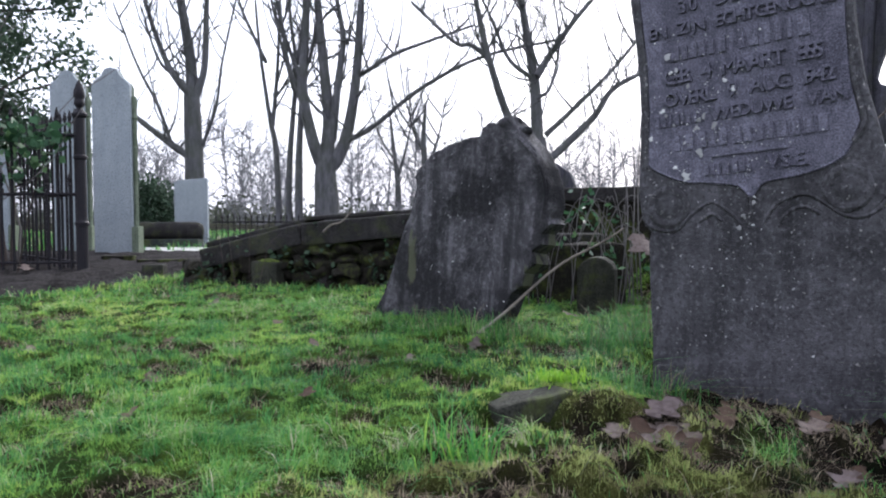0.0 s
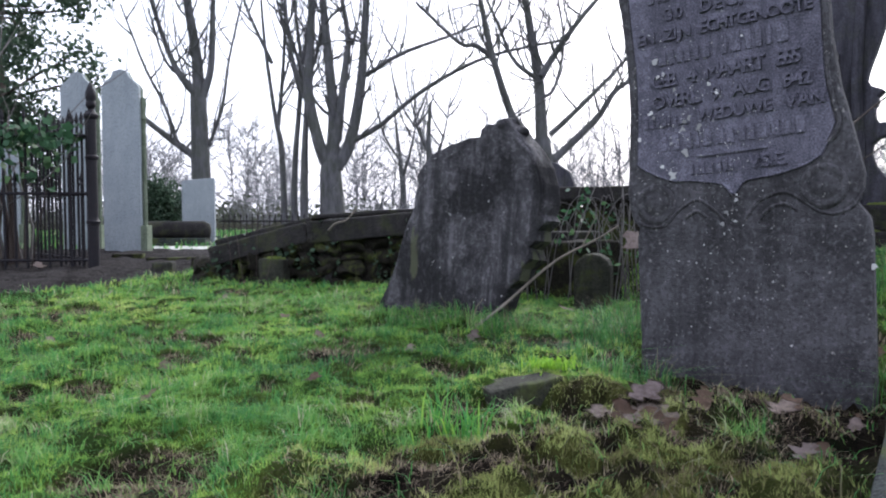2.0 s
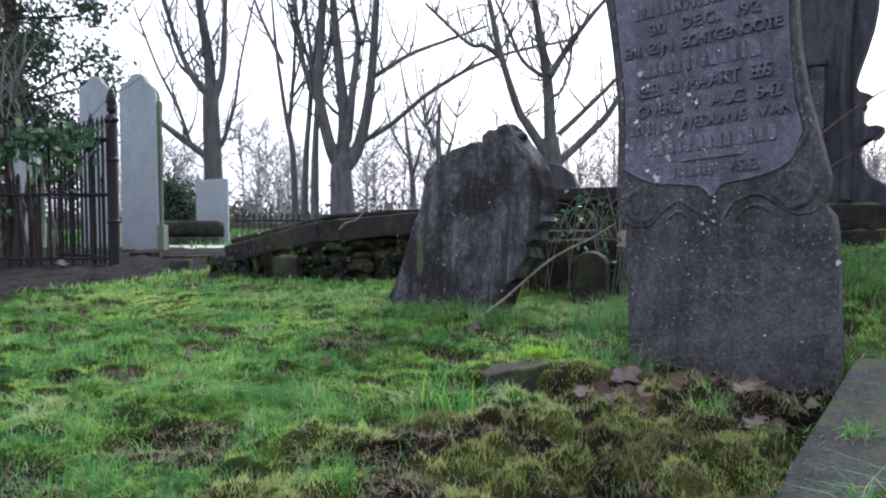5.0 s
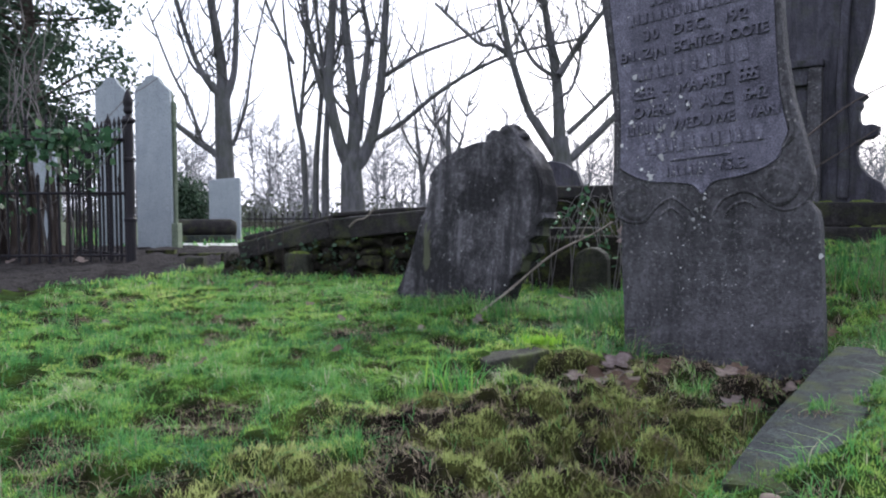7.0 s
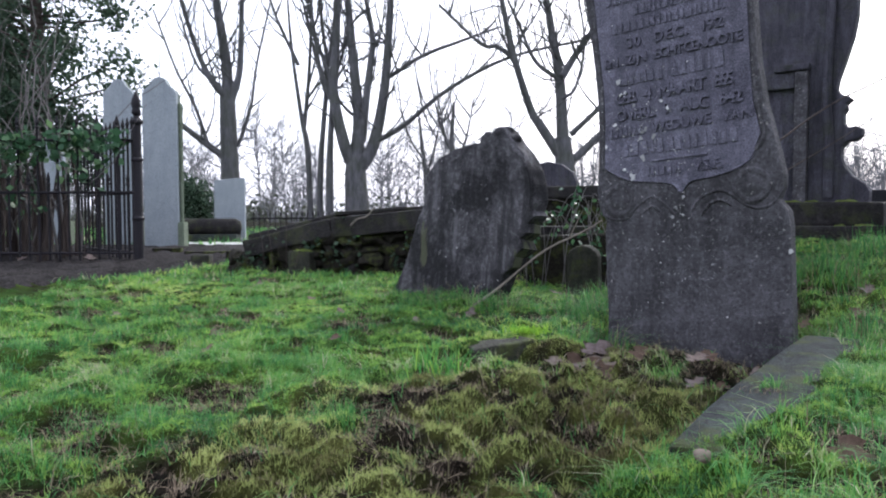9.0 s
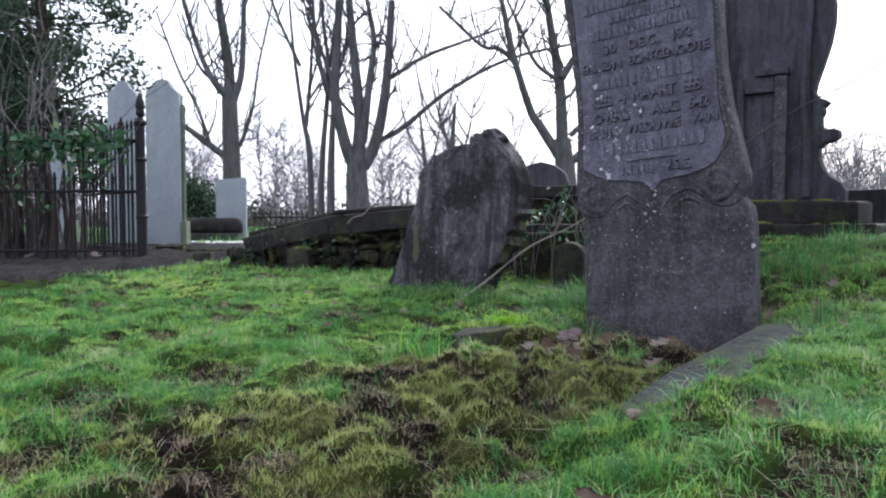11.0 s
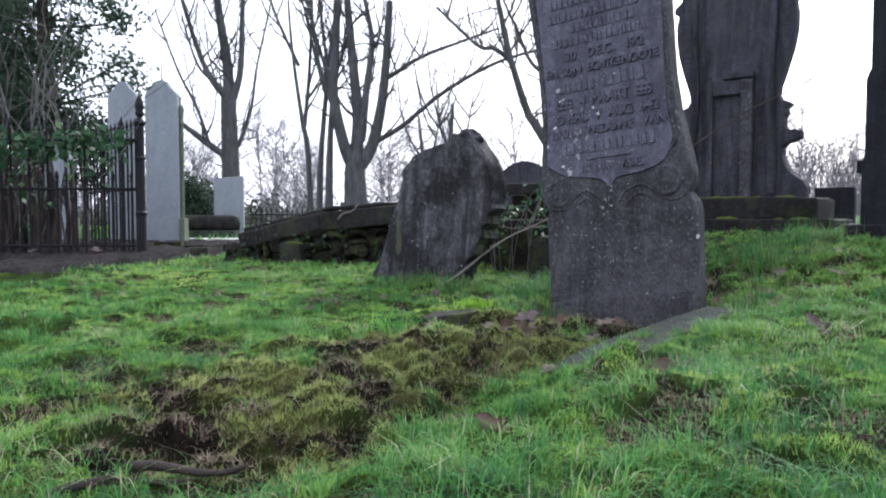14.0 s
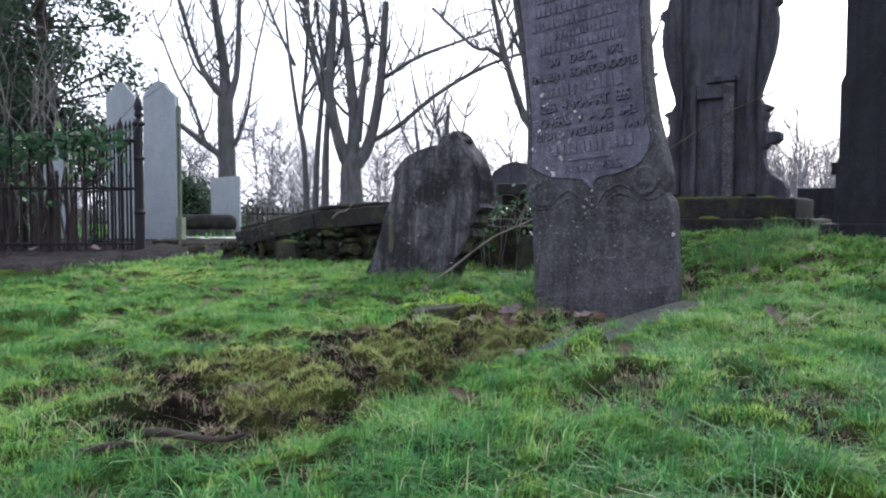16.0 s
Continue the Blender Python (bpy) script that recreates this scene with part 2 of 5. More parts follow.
mo = k.mix(k.attr("bare"), mo, old)
mo = k.mix(k.ramp(k.noise(150, 4, 0.8), [(0.38, 0.8), (0.52, 0.0)]), mo, (0.012, 0.014, 0.005))
col = k.mix(k.attr("moss"), col, mo)
M_LAWN = k.done(col, k.mix(0.5, k.noise(35, 5, 0.7), k.noise(140, 4, 0.7)), 1.0, 0.025)


# ---------------------------------------------------------------- mesh helpers
def part(name, bm, material, parent=None, label="", smooth=False):
    me = bpy.data.meshes.new(name)
    bmesh.ops.recalc_face_normals(bm, faces=bm.faces)
    bm.to_mesh(me)
    bm.free()
    me.materials.append(material)
    if smooth:
        me.polygons.foreach_set("use_smooth", [True] * len(me.polygons))
    ob = new(name, me)
    if parent is not None:
        ob.parent = parent
    if label:
        ob["label"] = label
    return ob


def empty(name, m, label="", category="", group="", kind=""):
    ob = new(name)
    ob.matrix_world = m
    return tagged(ob, label, category, group, kind)


def arrays(name, verts, faces, material, parent=None, smooth=False):
    """A mesh object from numpy vertices and equal-sized faces."""
    verts, faces = np.asarray(verts, np.float32), np.asarray(faces, np.int32)
    me = bpy.data.meshes.new(name)
    me.vertices.add(len(verts))
    me.vertices.foreach_set("co", verts.ravel())
    n, s = faces.shape
    me.loops.add(n * s)
    me.loops.foreach_set("vertex_index", faces.ravel())
    me.polygons.add(n)
    me.polygons.foreach_set("loop_start", np.arange(0, n * s, s, dtype=np.int32))
    me.polygons.foreach_set("loop_total", np.full(n, s, np.int32))
    if smooth:
        me.polygons.foreach_set("use_smooth", np.ones(n, bool))
    me.update()
    me.validate()
    me.materials.append(material)
    ob = new(name, me)
    if parent is not None:
        ob.parent = parent
    return ob


def rough_up(bm, amount, scale, seed=0.0):
    for v in bm.verts:
        v.co += noise.noise_vector(v.co * scale + Vector((seed, seed * 1.7, 0))) * amount


def slab(profile, thick, bevel=0.008, seg=2, y0=0.0):
    """A plate cut to an outline in x and z, its front at y0."""
    bm = bmesh.new()
    vs = [bm.verts.new((x, y0, z)) for x, z in profile]
    f = bm.faces.new(vs)
    r = bmesh.ops.extrude_face_region(bm, geom=[f])
    for v in r["geom"]:
        if isinstance(v, bmesh.types.BMVert):
            v.co.y += thick
    bmesh.ops.recalc_face_normals(bm, faces=bm.faces)
    if bevel:
        rim = [e for e in bm.edges if abs(e.verts[0].co.y - e.verts[1].co.y) < 1e-6]
        bmesh.ops.bevel(bm, geom=rim, offset=bevel, segments=seg, affect='EDGES', profile=0.6)
    return bm


def box(x0, y0, z0, x1, y1, z1, bevel=0.01, cuts=0, rough=0.0, seed=0.0):
    bm = bmesh.new()
    bmesh.ops.create_cube(bm, size=1)
    for v in bm.verts:
        v.co = Vector(((x0 + x1) / 2 + v.co.x * (x1 - x0), (y0 + y1) / 2 + v.co.y * (y1 - y0), (z0 + z1) / 2 + v.co.z * (z1 - z0)))
    if bevel:
        bmesh.ops.bevel(bm, geom=bm.edges[:], offset=bevel, segments=2, affect='EDGES', profile=0.6)
    if cuts:
        bmesh.ops.subdivide_edges(bm, edges=[e for e in bm.edges if e.calc_length() > 0.06], cuts=cuts, use_grid_fill=True)
    if rough:
        rough_up(bm, rough, 7, seed)
    return bm


def lathe(profile, seg=14, x=0.0, y=0.0):
    bm = bmesh.new()
    rings = []
    for r, z in profile:
        rings.append([bm.verts.new((x + r * math.cos(2 * math.pi * i / seg), y + r * math.sin(2 * math.pi * i / seg), z)) for i in range(seg)])
    for a, b in zip(rings, rings[1:]):
        for i in range(seg):
            bm.faces.new((a[i], a[(i + 1) % seg], b[(i + 1) % seg], b[i]))
    bm.faces.new(rings[0][::-1])
    bm.faces.new(rings[-1])
    return bm


def catmull(pts, n):
    p = np.array(pts, float)
    p = np.vstack([2 * p[0] - p[1], p, 2 * p[-1] - p[-2]])
    out = []
    for i in range(1, len(p) - 2):
        for t in np.linspace(0, 1, n, endpoint=False):
            out.append(0.5 * (2 * p[i] + (p[i + 1] - p[i - 1]) * t + (2 * p[i - 1] - 5 * p[i] + 4 * p[i + 1] - p[i + 2]) * t ** 2 + (3 * p[i] - p[i - 1] - 3 * p[i + 1] + p[i + 2]) * t ** 3))
    out.append(p[-2])
    return np.array(out)


class Tubes:
    """Gathers tapering tubes along polylines into one mesh."""

    def __init__(self, sides=6):
        self.v, self.f, self.n, self.s = [], [], 0, sides

    def add(self, pts, r0, r1, sides=None):
        s = self.s
        pts = np.asarray(pts, float)
        m = len(pts)
        d = np.gradient(pts, axis=0)
        d /= np.linalg.norm(d, axis=1)[:, None] + 1e-9
        ref = np.where(np.abs(d[:, 2:3]) > 0.9, np.array([[1.0, 0, 0]]), np.array([[0, 0, 1.0]]))
        a = np.cross(d, ref)
        a /= np.linalg.norm(a, axis=1)[:, None] + 1e-9
        b = np.cross(d, a)
        for i in range(1, m):
            if a[i] @ a[i - 1] < 0:
                a[i], b[i] = -a[i], -b[i]
        r = np.linspace(r0, r1, m)[:, None, None]
        th = np.linspace(0, 2 * np.pi, s, endpoint=False)
        ring = pts[:, None] + r * (np.cos(th)[None, :, None] * a[:, None] + np.sin(th)[None, :, None] * b[:, None])
        self.v.append(ring.reshape(-1, 3))
        i = np.arange(m - 1)[:, None] * s
        j = np.arange(s)[None]
        q = np.stack([i + j, i + (j + 1) % s, i + s + (j + 1) % s, i + s + j], -1).reshape(-1, 4) + self.n
        self.f.append(q)
        self.n += m * s

    def make(self, name, material, parent=None):
        return arrays(name, np.vstack(self.v), np.vstack(self.f), material, parent, True)


def scatter_quads(pos, size, rng, up=0.3, aspect=0.6):
    """Small folded leaves at many places, turned at random."""
    n = len(pos)
    a = rng.normal(size=(n, 3))
    a /= np.linalg.norm(a, axis=1)[:, None]
    b = rng.normal(size=(n, 3)) + np.array([0, 0, up])
    b -= (b * a).sum(1)[:, None] * a
    b /= np.linalg.norm(b, axis=1)[:, None]
    s = (size * rng.uniform(0.6, 1.3, n))[:, None]
    v = np.stack([pos - a * s, pos + b * s * aspect, pos + a * s, pos - b * s * aspect], 1).reshape(-1, 3)
    return v, np.arange(n * 4).reshape(-1, 4)


def toned(ob, tone, per):
    a = ob.data.attributes.new("tone", 'FLOAT', 'POINT')
    a.data.foreach_set("value", np.repeat(tone, per).astype(np.float32))
    return ob


def blades(pos, height, width, rng, lean=0.5, curl=0.6, az=None):
    """Grass blades: two quads and a tip as three quads in a fan, bent over."""
    n = len(pos)
    az = rng.uniform(0, 2 * np.pi, n) if az is None else az
    d = np.stack([np.cos(az), np.sin(az), np.zeros(n)], 1)
    wv = np.stack([-np.sin(az), np.cos(az), np.zeros(n)], 1)
    h = (height * rng.uniform(0.5, 1.25, n))[:, None]
    l = np.abs(rng.normal(0, lean, n))[:, None]
    w = (width * rng.uniform(0.6, 1.3, n))[:, None]
    z = np.array([[0, 0, 1.0]])
    p0 = pos
    p1 = pos + (z * 0.55 + d * l * 0.35) * h
    p2 = pos + (z * (0.95 - 0.25 * np.minimum(l * curl, 1.5)) + d * l * (0.8 + curl * 0.3)) * h
    v = np.stack([p0 - wv * w / 2, p0 + wv * w / 2, p1 + wv * w * 0.4, p1 - wv * w * 0.4, p2 + wv * w * 0.08, p2 - wv * w * 0.08], 1).reshape(-1, 3)
    k = np.arange(n)[:, None] * 6
    f = np.concatenate([k + np.array([[0, 1, 2, 3]]), k + np.array([[3, 2, 4, 5]])], 1).reshape(-1, 4)
    return v, f


def shoots(pos, h, w, rng):
    """Moss shoots: one small leaning quad each."""
    n = len(pos)
    h = np.broadcast_to(h, (n,))
    az = rng.uniform(0, 2 * np.pi, n)
    d = np.stack([np.cos(az), np.sin(az), np.zeros(n)], 1)
    wv = np.stack([-np.sin(az), np.cos(az), np.zeros(n)], 1) * (w * rng.uniform(0.5, 1.1, n) / 2)[:, None]
    tip = pos + d * (h * rng.uniform(0.1, 1.3, n))[:, None] + np.array([[0, 0, 1.0]]) * (h * rng.uniform(0.5, 1.2, n))[:, None]
    v = np.stack([pos - wv, pos + wv, tip + wv * 0.35, tip - wv * 0.35], 1).reshape(-1, 3)
    return v, np.arange(n * 4).reshape(-1, 4)


# ---------------------------------------------------------------- the ground
def ss(a, b, x):
    t = np.clip((x - a) / (b - a), 0, 1)
    return t * t * (3 - 2 * t)


def waves(x, y, scale, seed):
    """Cheap smooth noise, -1 to 1, from a few crossed waves."""
    r = np.random.RandomState(seed)
    out = 0
    for _ in range(7):
        a, f, p = r.uniform(0, 6.28), r.uniform(0.6, 1.7) * scale, r.uniform(0, 6.28)
        out = out + np.sin((x * np.cos(a) + y * np.sin(a)) * f + p)
    return out / 3.5


def cushion(x, y, cell, seed):
    """Rounded hummocks: 1 on their tops, 0 in the creases between, and a number of their own."""
    x, y = np.asarray(x, float), np.asarray(y, float)
    ix, iy = np.floor(x / cell), np.floor(y / cell)
    best, own = np.full(x.shape, 9.0), np.zeros(x.shape)
    for dx in (-1, 0, 1):
        for dy in (-1, 0, 1):
            jx, jy = ix + dx, iy + dy
            a = np.abs(np.sin(jx * 127.1 + jy * 311.7 + seed * 17.3) * 43758.5453) % 1
            b = np.abs(np.sin(jx * 269.5 + jy * 183.3 + seed * 9.1) * 24634.6345) % 1
            d = np.hypot(x / cell - jx - a, y / cell - jy - b)
            near = d < best
            best = np.where(near, d, best)
            own = np.where(near, (a * 7.31 + b * 3.7) % 1, own)
    return 1 - np.clip(best / 0.85, 0, 1) ** 2, own


def hummocks(x, y):
    wx, wy = x + 0.03 * waves(x, y, 14, 31), y + 0.03 * waves(x, y, 14, 32)
    big, own = cushion(wx, wy, 0.15, 1)
    small, own2 = cushion(wx, wy, 0.055, 2)
    return big, own, small, own2


def clods(x, y):
    """Torn clods of moss and earth, with steep sides."""
    return cushion(x + 0.035 * waves(x, y, 23, 52), y + 0.035 * waves(x, y, 23, 53), 0.125, 11)


def bare_mask(x, y):
    """Where the turf is torn up: a strip beside the kerb."""
    px, py = x - 0.12, y - 0.68
    s, t = px * 0.62 + py * 0.78, px * 0.78 - py * 0.62      # along and across the strip
    d = np.sqrt((s / 1.12) ** 2 + ((t + 0.07) / np.where(t < -0.07, 0.47, 0.75)) ** 2)
    inside = ss(1.25, 0.70, d + 0.36 * waves(x, y, 9, 3) + 0.24 * waves(x, y, 27, 9))
    side = ss(0.06, -0.06, 0.83 * (x - 0.36) - 0.56 * (y - 0.30))
    # open soil at the headstone's foot, spread wider to paint in its shade
    foot = ss(0.56, 0.25, np.hypot((x - 0.93), (y - 1.62)))
    hole = ss(0.17, 0.09, np.hypot((x - 0.20) * 0.8, (y - 1.58)))
    return np.clip(np.maximum.reduce([inside * side, foot * side, hole]), 0, 1)


def soil_shade(x, y):
    """Dark open earth: along the kerb's inner face, and, with shade put into its colour, under the headstone's foot and
    in the pit by the sunk stone.
    """
    ks = kerb_side(x, y) + 0.03 * waves(x, y, 21, 33)
    ka = 0.553 * (x - 0.40) + 0.833 * (y - 0.30)
    by_kerb = ss(-0.17, -0.11, ks) * ss(0.06, 0.02, ks) * ss(0.42, 0.75, ka + 0.12 * waves(x, y, 11, 34)) * ss(1.7, 1.6, ka)
    hx, hy = (x - 0.655) * 0.83 - (y - 2.214) * 0.558, (x - 0.655) * 0.558 + (y - 2.214) * 0.83
    by_foot = ss(0.05, 0.2, hx) * ss(0.95, 0.85, hx) * ss(-0.20, -0.10, hy + 0.05 * waves(x, y, 19, 35)) * ss(0.1, 0.0, hy)
    pit = ss(0.15, 0.10, np.hypot((x - 0.21) * 0.75, y - 1.575))
    return np.maximum.reduce([by_kerb, by_foot, pit])


def thatch(x, y):
    """Brown worn patches scattered through the lawn."""
    wx, wy = x + 0.05 * waves(x, y, 11, 36), y + 0.05 * waves(x, y, 11, 37)
    c, own = cushion(wx, wy, 0.21, 5)
    c2, own2 = cushion(wx, wy, 0.10, 6)
    return np.maximum(ss(0.35, 0.62, c) * (own > 0.80), ss(0.35, 0.6, c2) * (own2 > 0.90)) * ss(9, 5, np.abs(y - 1))


def kerb_side(x, y):
    return 0.833 * (x - 0.40) - 0.553 * (y - 0.30)


def ground_z(x, y):
    x, y = np.asarray(x, float), np.asarray(y, float)
    z = 0.062 * ss(0.02, 0.20, kerb_side(x, y)) * ss(2.6, 1.2, y)
    z = z + 0.30 * ss(0.0, 1.5, (x - 1.25) * 0.6 + (y - 1.9) * 0.5) * ss(0.95, 1.7, x)
    z = z - 0.045 * ss(-0.3, -1.2, x) * ss(4.5, 2.5, y)
    z = z + 0.05 * ss(6.0, 8.5, y)
    hx, hy = (x - 0.655) * 0.83 - (y - 2.214) * 0.558, (x - 0.655) * 0.558 + (y - 2.214) * 0.83
    z = z - 0.085 * ss(-0.18, 0.10, hx) * ss(0.98, 0.80, hx) * ss(-0.60, -0.12, hy) * ss(0.35, 0.1, hy)
    z = z - 0.10 * ss(0.19, 0.08, np.hypot((x - 0.20) * 0.75, y - 1.555))
    near = ss(9, 5, np.abs(y - 1))
    z = z + (0.016 * waves(x, y, 4.2, 1) + 0.008 * waves(x, y, 13, 2)) * near
    b = bare_mask(x, y)
    big, own, small, own2 = hummocks(x, y)
    wide, own3 = cushion(x + 0.06 * waves(x, y, 7, 38), y + 0.06 * waves(x, y, 7, 39), 0.34, 4)
    lump = (big - 0.55) * (0.022 + 0.034 * own) + (small - 0.5) * 0.018 + (wide - 0.5) * (0.010 + 0.026 * own3) - 0.022 * thatch(x, y)
    clod, own4 = clods(x, y)
    z = z + near * lump * (1 + 0.5 * b) + b * (-0.042 + 0.036 * (0.4 + own4) * (ss(0.15, 0.6, clod) - 0.4) + 0.010 * waves(x, y, 47, 6))
    ks, ka = kerb_side(x, y), 0.553 * (x - 0.40) + 0.833 * (y - 0.30)
    z = z + 0.022 * ss(-0.14, 0.0, ks) * ss(0.32, 0.16, ks) * ss(-0.25, 0.05, ka) * ss(0.34, 0.18, ka)      # turf heaped over the kerb's buried end
    under = (ks > -0.02) & (ks < 0.125) & (ka > 0.34) & (ka < 1.6)
    return np.where(under, np.minimum(z, 0.025), z)


def moss_mask(x, y):
    """Where moss cushions live: on the hummocks, thinner over the torn strip."""
    b = bare_mask(x, y)
    big, own, small, own2 = hummocks(x, y)
    top = 0.65 * big + 0.35 * small
    live = ss(0.34, 0.58, top) * np.where(own2 > 0.24, 1.0, 0.2) * np.where(own > 0.87, 0.2, 1.0)
    clod, own4 = clods(x, y)
    torn = ss(-0.55, -0.1, 0.5 * waves(x, y, 9, 19) + 0.6 * waves(x, y, 23, 20)) * ss(0.22, 0.45, clod) * np.where(own4 > 0.34, 1.0, 0.15)
    # moss thinned before the headstone, so dark soil carries the shade there
    torn = torn * (1 - 0.85 * ss(0.52, 0.28, np.hypot(x - 0.98, y - 1.42)))
    return (live * (1 - b) * (1 - 0.9 * thatch(x, y)) + torn * np.where(own2 > 0.15, 1.0, 0.4) * b) * (1 - 0.97 * soil_shade(x, y))


def axis(a, b, fine0, fine1, step, grow=1.25):
    out = list(np.arange(fine0, fine1, step))
    s = step
    while out[-1] < b:
        s *= grow
        out.append(out[-1] + s)
    s = step
    while out[0] > a:
        s *= grow
        out.insert(0, out[0] - s)
    return np.array(out)


gx, gy = axis(-1500, 1500, -2.6, 2.8, 0.020), axis(-300, 2500, -1.5, 4.2, 0.020)
X, Y = np.meshgrid(gx, gy)
V = np.stack([X, Y, ground_z(X, Y)], -1).reshape(-1, 3)
nx, ny = len(gx), len(gy)
i = (np.arange(ny - 1)[:, None] * nx + np.arange(nx - 1)[None]).ravel()
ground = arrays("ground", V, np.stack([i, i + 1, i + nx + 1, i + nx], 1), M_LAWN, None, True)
att = ground.data.attributes.new("bare", 'FLOAT', 'POINT')
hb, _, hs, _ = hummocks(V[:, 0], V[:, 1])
# hummock creases get the soil colour: open soil, with their shade painted in
crease_shade = ss(0.54, 0.26, 0.65 * hb + 0.35 * hs)
att.data.foreach_set("value", np.maximum.reduce([bare_mask(V[:, 0], V[:, 1]), thatch(V[:, 0], V[:, 1]), soil_shade(V[:, 0], V[:, 1]), crease_shade, 0.85 * ss(8.5, 11.0, V[:, 1])]).astype(np.float32))
att = ground.data.attributes.new("moss", 'FLOAT', 'POINT')
att.data.foreach_set("value", (moss_mask(V[:, 0], V[:, 1]) * ss(7, 5, V[:, 1])).astype(np.float32))
tagged(ground, "mossy green lawn with torn-up bare soil between the graves", "ground", kind="structure")


def gz(x, y):
    return float(ground_z(x, y))


# ---------------------------------------------------------------- the tall headstone beside the kerb
HEAD = pose(0.655, 2.214, 0.0, 0, 0, -33.9)
HEAD_OUTLINE = [(0.008, -0.25), (0.006, 0.07), (-0.004, 0.25), (-0.012, 0.44), (-0.004, 0.475), (-0.036, 0.52), (-0.05, 0.6), (-0.048, 0.7), (-0.046, 0.79), (-0.046, 0.9), (-0.052, 1.0), (-0.068, 1.15),
                (-0.092, 1.32), (-0.125, 1.5), (-0.15, 1.65), (-0.12, 1.8), (0.0, 1.92), (0.22, 2.0), (0.46, 1.95), (0.554, 1.84), (0.586, 1.68), (0.584, 1.5), (0.598, 1.3), (0.614, 1.12),
                (0.643, 0.95), (0.668, 0.86), (0.694, 0.76), (0.718, 0.66), (0.716, 0.61), (0.700, 0.565), (0.736, 0.52), (0.746, 0.46), (0.754, 0.27), (0.764, 0.06), (0.774, -0.25)]


def tall_headstone():
    root = empty("headstone", HEAD, "tall dark bluestone headstone with raised lettering and white lichen spots", "headstone")
    part("stone_body", slab(HEAD_OUTLINE, 0.115, 0.016, 3), M_HEAD, root, smooth=False)
    # raised border strips of the lettered field
    for line in ([(-0.018, 0.70), (-0.020, 0.90), (-0.030, 1.06), (-0.048, 1.2), (-0.075, 1.42), (-0.105, 1.6), (-0.11, 1.75)],
                 [(0.618, 0.76), (0.645, 0.82), (0.615, 0.945), (0.601, 1.1), (0.592, 1.25), (0.580, 1.42), (0.575, 1.75)]):
        t = Tubes(6)
        t.add(catmull([(x, -0.002, z) for x, z in line], 6), 0.008, 0.008)
        t.make("moulding", M_HEAD, root)
    # lettered field, its pecked ground set proud of the plate, with a lip along its lower edge
    lip = [(-0.012, 0.715), (0.026, 0.686), (0.11, 0.652), (0.201, 0.646), (0.289, 0.633), (0.328, 0.598), (0.364, 0.642), (0.456, 0.661), (0.535, 0.685), (0.592, 0.719), (0.612, 0.76)]
    field = lip + [(0.634, 0.82), (0.605, 0.945), (0.591, 1.1), (0.582, 1.25), (0.570, 1.42), (0.565, 1.75), (-0.10, 1.75), (-0.095, 1.6), (-0.065, 1.42), (-0.038, 1.2), (-0.020, 1.06), (-0.010, 0.90)]
    part("lettered_field", slab(field, 0.02, 0.002, 1, y0=-0.006), M_FIELD, root)
    t = Tubes(6)
    t.add(catmull([(x, -0.003, z) for x, z in lip], 5), 0.005, 0.005)
    t.make("fillet", M_FIELD, root)

    # scrolls: round bosses coiled in fillets, with sweeping volutes between them
    def coil(cx, cz, r, turn, start):
        th = np.linspace(start, start + turn * 2 * math.pi * 1.6, 60)
        rr = np.linspace(r, r * 0.35, 60)
        return np.stack([cx + rr * np.cos(th), np.full(60, -0.001), cz + rr * np.sin(th)], 1)
    for cx, cz, r, turn, start in ((0.605, 0.620, 0.076, 1, -2.6), (0.058, 0.564, 0.076, -1, 5.6)):
        b = lathe([(r * 0.98, -0.006), (r * 0.95, 0.006), (r * 0.82, 0.012), (r * 0.66, 0.006), (r * 0.58, 0.004), (r * 0.42, 0.012), (0.01, 0.016)], 28)
        b.transform(Matrix.Translation((cx, 0, cz)) @ Matrix.Rotation(radians(90), 4, 'X'))
        part("boss", b, M_HEAD, root, smooth=True)
        t = Tubes(6)
        t.add(coil(cx, cz, r, turn, start), 0.0065, 0.004)
        t.make("scroll", M_HEAD, root)
    for line in ([(0.365, 0.505), (0.385, 0.545), (0.417, 0.580), (0.487, 0.602), (0.545, 0.572), (0.590, 0.540), (0.640, 0.530), (0.69, 0.555), (0.722, 0.61)],
                 [(0.41, 0.50), (0.44, 0.545), (0.487, 0.562), (0.53, 0.540)],
                 [(-0.02, 0.505), (0.03, 0.483), (0.09, 0.488), (0.134, 0.535), (0.200, 0.580), (0.255, 0.550), (0.30, 0.505)], [(0.165, 0.515), (0.205, 0.540), (0.24, 0.515)],
                 [(0.328, 0.595), (0.329, 0.52)]):
        t = Tubes(6)
        t.add(catmull([(x, 0.0, z) for x, z in line], 6), 0.0075, 0.006)
        t.make("fillet", M_HEAD, root)
    # raised inscription, its lines climbing with the stone's lean: words that can be read, bars for names and worn words
    glyphs = {}

    def glyph(ch):
        if ch not in glyphs:
            cu = bpy.data.curves.new("letter", 'FONT')
            cu.body, cu.size, cu.extrude, cu.bevel_depth, cu.resolution_u, cu.offset = ch, 0.07, 0.0060, 0.0014, 2, 0.0
            tmp = bpy.data.objects.new("letter", cu)
            scene.collection.objects.link(tmp)
            me = bpy.data.meshes.new_from_object(tmp.evaluated_get(bpy.context.evaluated_depsgraph_get()))
            bpy.data.objects.remove(tmp)
            me.materials.clear()
            me.materials.append(M_FIELD)
            xs = [v.co.x for v in me.vertices]
